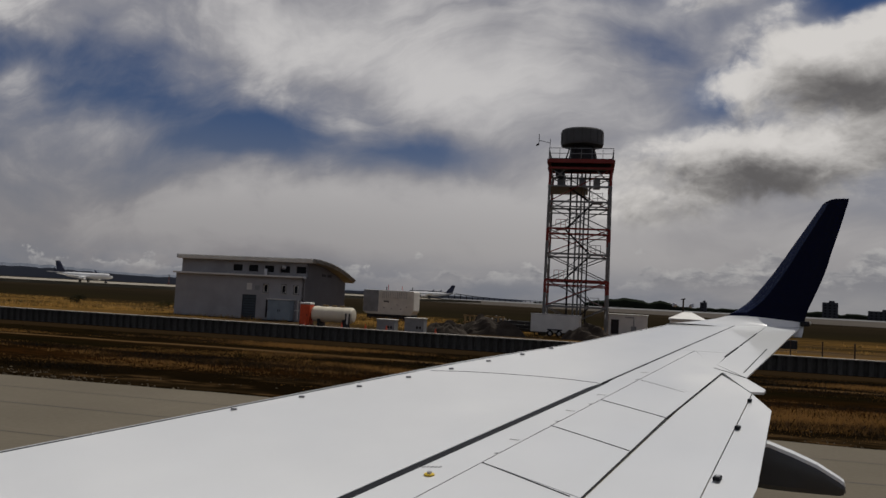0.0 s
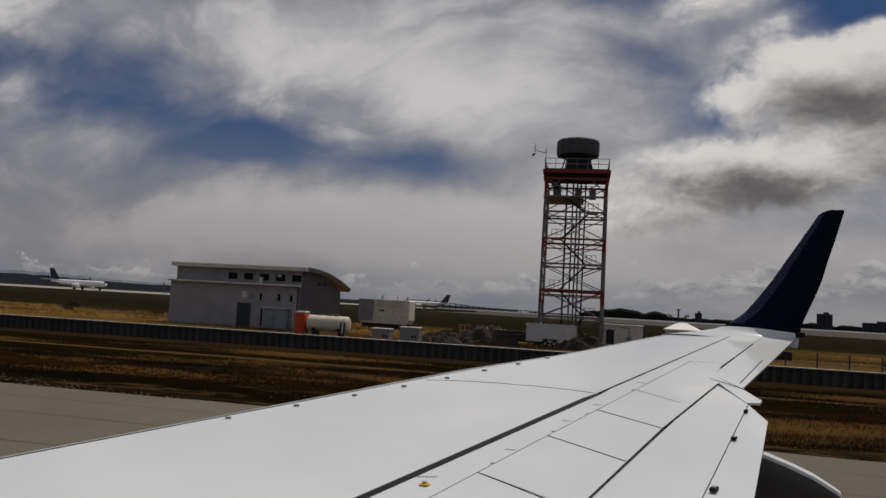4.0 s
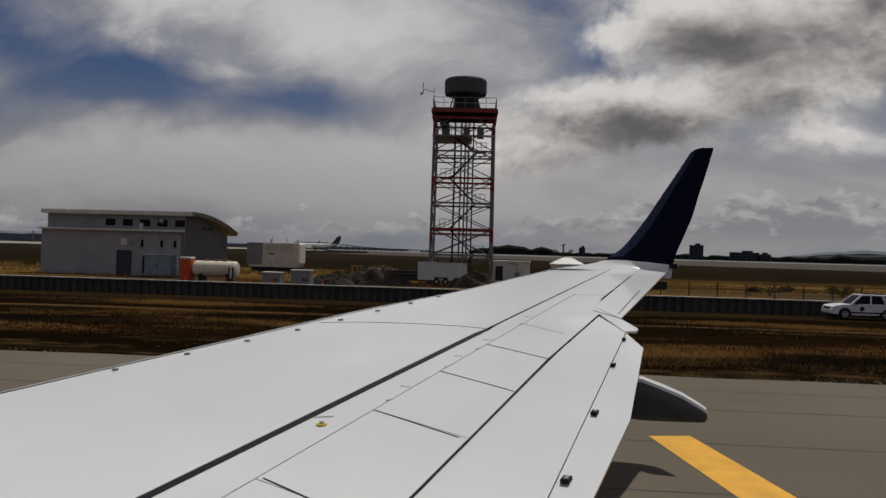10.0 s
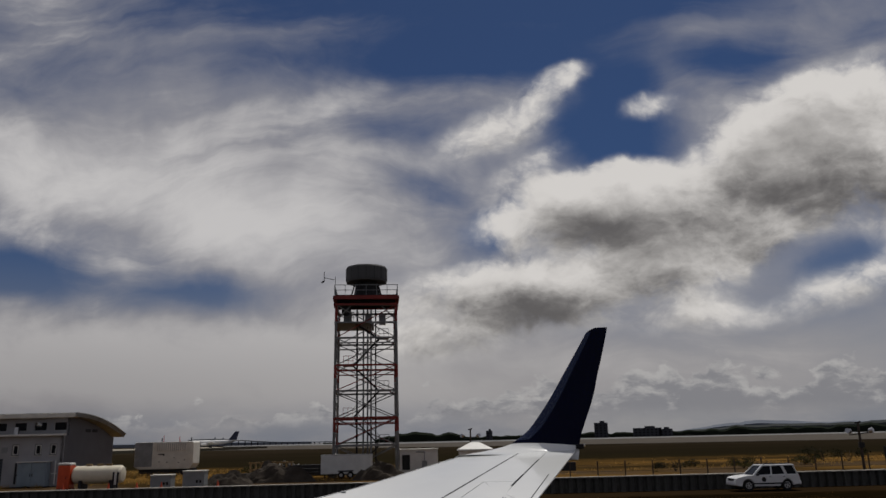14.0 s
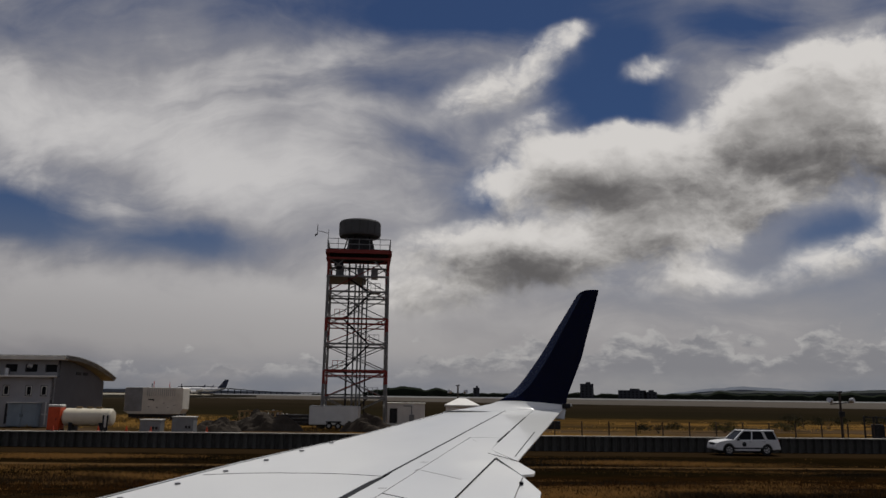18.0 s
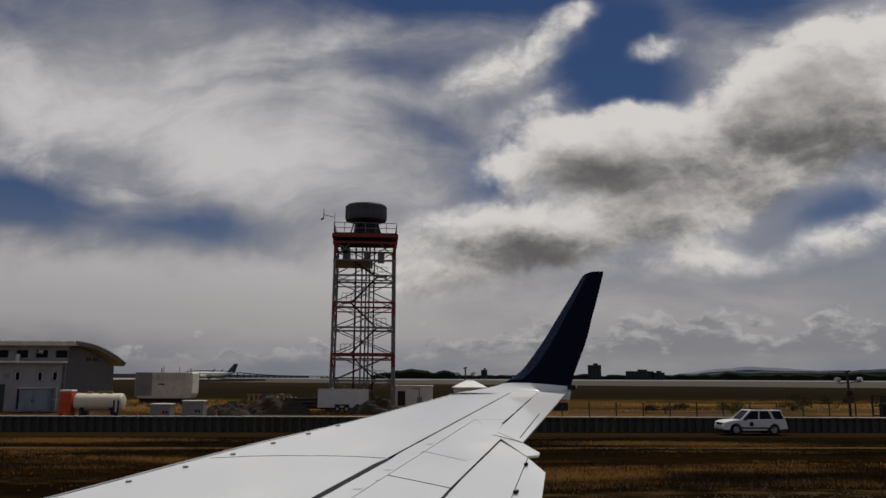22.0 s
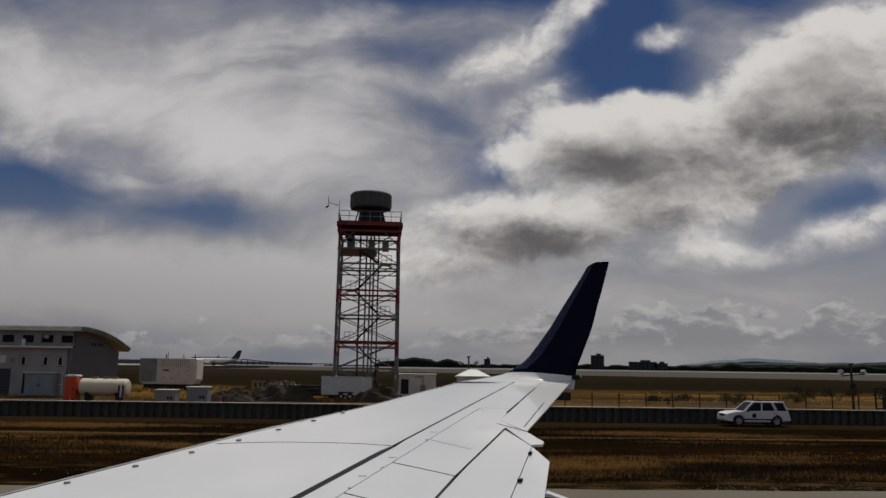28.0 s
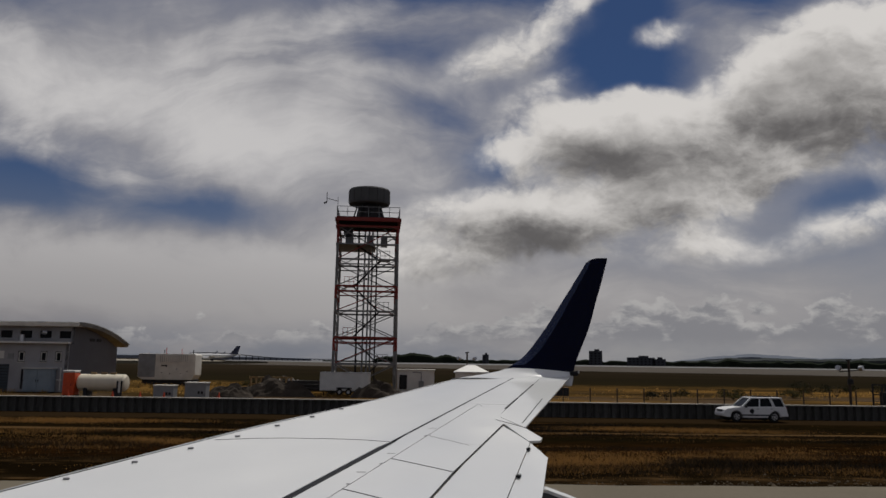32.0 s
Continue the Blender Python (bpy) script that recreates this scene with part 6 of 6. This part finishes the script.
def camera_pole(p, h, label):
    c = thing("camera_pole", Matrix.Translation(p), label, "pole", "camera poles")
    part("pole", rod(B(), (0, 0, -0.2), (0, 0, h), 0.13, 10, 0.10), POLE_WOOD, c)
    part("cross_arm", beam(B(), (-0.9, 0, h - 1.1), (0.9, 0, h - 0.9), 0.09), DARK, c)
    for s in (-1, 1):
        part("dish" if s < 0 else "camera_housing", rod(B(), (s * 0.9, -0.1, h - 0.75), (s * 1.15, -0.35, h - 0.7), 0.24, 12), STEEL, c)
    part("junction_box", box(B(), (0, -0.18, h * 0.55), (0.5, 0.2, 0.5), 0, 0.02), DARK, c)
    part("top_sensor", beam(B(), (-0.25, 0, h), (0.25, 0, h + 0.1), 0.14), DARK, c)


camera_pole(Vector((29.8, 79, 0)), 4.5, "dark pole with cameras and a cross arm")
camera_pole(Vector((-9.2, 100, 0)), 5.0, "dark pole with sensors behind the hut")


def fence_and_cage():
    f = thing("wire_fence", GP(0, 62), "low post-and-wire fence in dry grass", "fence")
    for i in range(30):
        part("post", beam(B(), (6 + 2.2 * i, 0, -0.2), (6 + 2.2 * i, 0, 1.9), 0.08), POLE_WOOD, f)
    for z in (0.6, 1.1, 1.6):
        part("wire", beam(B(), (6, 0, z), (69.8, 0, z), 0.02), DARK, f)
    c = thing("utility_cage", yard(33.2, 78.5), "dark steel cage round utility valves", "cage")
    for x in (-1.2, 0, 1.2):
        for y in (-0.8, 0.8):
            part("post", beam(B(), (x, y, 0), (x, y, 2.3), 0.12), DARK, c)
    for z in (0.4, 1.3, 2.2):
        for y in (-0.8, 0.8):
            part("rail", beam(B(), (-1.2, y, z), (1.2, y, z), 0.09), DARK, c)
    part("valve_box", box(B(), (-0.4, 0, 0.8), (0.9, 0.7, 1.5), 0, 0.03), DARK, c)


fence_and_cage()


# ---- the patrol car ----
def build_car():
    c = thing("patrol_car", GP(24.0, 53.2, 0.03, 0) @ Matrix.Diagonal((0.9, 0.9, 0.93, 1)), "white four-door sport utility car with a dark door badge", "car")
    L, Wd = 4.87, 1.86
    def arch(c):
        return [(c + 0.46 * math.cos(a), 0.37 + 0.46 * math.sin(a)) for a in [math.pi * k / 10 for k in range(10, -1, -1)]]
    low = [(2.36, 0.44), (2.45, 0.62), (2.44, 0.86), (2.38, 1.00), (2.34, 1.12), (1.2, 1.135), (-0.95, 1.10), (-1.12, 1.09), (-1.7, 1.045), (-2.2, 0.965), (-2.38, 0.88), (-2.46, 0.72), (-2.46, 0.50), (-2.36, 0.36), (-2.0, 0.34)]
    low += arch(-1.52) + [(-1.0, 0.31), (0.88, 0.31)] + arch(1.40) + [(1.9, 0.36)]
    bm = prism(B(), low, "y", -Wd / 2, Wd / 2)
    bmesh.ops.recalc_face_normals(bm, faces=bm.faces)
    rim = [e for e in bm.edges if abs(abs(e.verts[0].co.y) - Wd / 2) < 1e-4 and abs(e.verts[0].co.y - e.verts[1].co.y) < 1e-4]
    bmesh.ops.bevel(bm, geom=rim, offset=0.035, segments=2, affect="EDGES", profile=0.5)
    body = part("body", bm, CAR_WHITE, c)
    # glasshouse and roof
    bm = B()
    base = [(-1.06, -0.86, 1.08), (2.33, -0.86, 1.10), (2.33, 0.86, 1.10), (-1.06, 0.86, 1.08)]
    topp = [(-0.30, -0.72, 1.70), (2.10, -0.72, 1.70), (2.10, 0.72, 1.70), (-0.30, 0.72, 1.70)]
    loft(bm, [[Vector(p) for p in base], [Vector(p) for p in topp]])
    part("glasshouse", bm, GLASS, c, "dark tinted windows")
    part("roof", box(B(), (0.90, 0, 1.735), (2.52, 1.48, 0.10), 0, 0.04), CAR_WHITE, c)
    for s in (-1, 1):
        part("roof_rail", beam(beam(B(), (-0.1, s * 0.62, 1.83), (1.9, s * 0.62, 1.83), 0.04), (-0.1, s * 0.62, 1.76), (-0.1, s * 0.62, 1.83), 0.04), TRIM, c)
        for x0, x1, w in ((-1.05, -0.32, 0.10), (0.30, 0.40, 0.09), (1.46, 1.22, 0.17), (2.31, 2.08, 0.08)):
            part("pillar", beam(B(), (x0, s * 0.865, 1.08), (x1, s * 0.715, 1.71), w), CAR_WHITE, c)
        for x0, x1 in ((-0.92, 0.30), (0.32, 1.36)):
            d = part("door", box(B(), ((x0 + x1) / 2, s * (Wd / 2 - 0.005), 0.78), (x1 - x0 - 0.02, 0.03, 0.56), 0, 0.01), CAR_WHITE, c)
            part("handle", box(B(), (x1 - 0.14, s * (Wd / 2 + 0.025), 0.96), (0.16, 0.03, 0.035)), TRIM, d)
        part("badge", rod(B(), (-0.33, s * (Wd / 2 + 0.012), 0.78), (-0.33, s * (Wd / 2 + 0.022), 0.78), 0.17, 20), TRIM, c, "round dark door badge")
        part("side_trim", box(B(), (0.1, s * (Wd / 2 + 0.005), 0.50), (2.6, 0.05, 0.10)), TRIM, c)
        part("mirror", box(B(), (-0.80, s * (Wd / 2 + 0.10), 1.13), (0.14, 0.2, 0.16), 0, 0.03), TRIM, c)
        part("head_lamp", box(B(), (-2.36, s * 0.68, 0.80), (0.14, 0.36, 0.16), 0, 0.02), LAMP_CLEAR, c)
        part("tail_lamp", box(B(), (2.36, s * 0.82, 0.92), (0.1, 0.16, 0.32), 0, 0.02), LAMP_RED, c)
        for x in (-1.52, 1.40):
            w = part("tyre", rod(B(), (x, s * (Wd / 2 - 0.22), 0.38), (x, s * (Wd / 2 + 0.02), 0.38), 0.385, 26), RUBBER, c, "black tyre")
            part("rim", rod(B(), (x, s * (Wd / 2 + 0.01), 0.38), (x, s * (Wd / 2 + 0.028), 0.38), 0.235, 18), STEEL, w)
            for k in range(5):
                a = k * 2 * math.pi / 5
                part("spoke_gap", box(B(), (x + 0.14 * math.cos(a), s * (Wd / 2 + 0.03), 0.38 + 0.14 * math.sin(a)), (0.12, 0.01, 0.085), 0, 0, 0, -math.degrees(a)), DARK, w)
    part("front_bumper", box(B(), (-2.42, 0, 0.52), (0.16, 1.84, 0.26), 0, 0.05), CAR_WHITE, c)
    part("rear_bumper", box(B(), (2.43, 0, 0.52), (0.18, 1.84, 0.26), 0, 0.05), CAR_WHITE, c)
    part("grille", box(B(), (-2.44, 0, 0.78), (0.06, 0.95, 0.16), 0, 0.01), TRIM, c)
    part("underbody", box(B(), (0, 0, 0.32), (4.3, 1.5, 0.14)), DARK, c)


build_car()
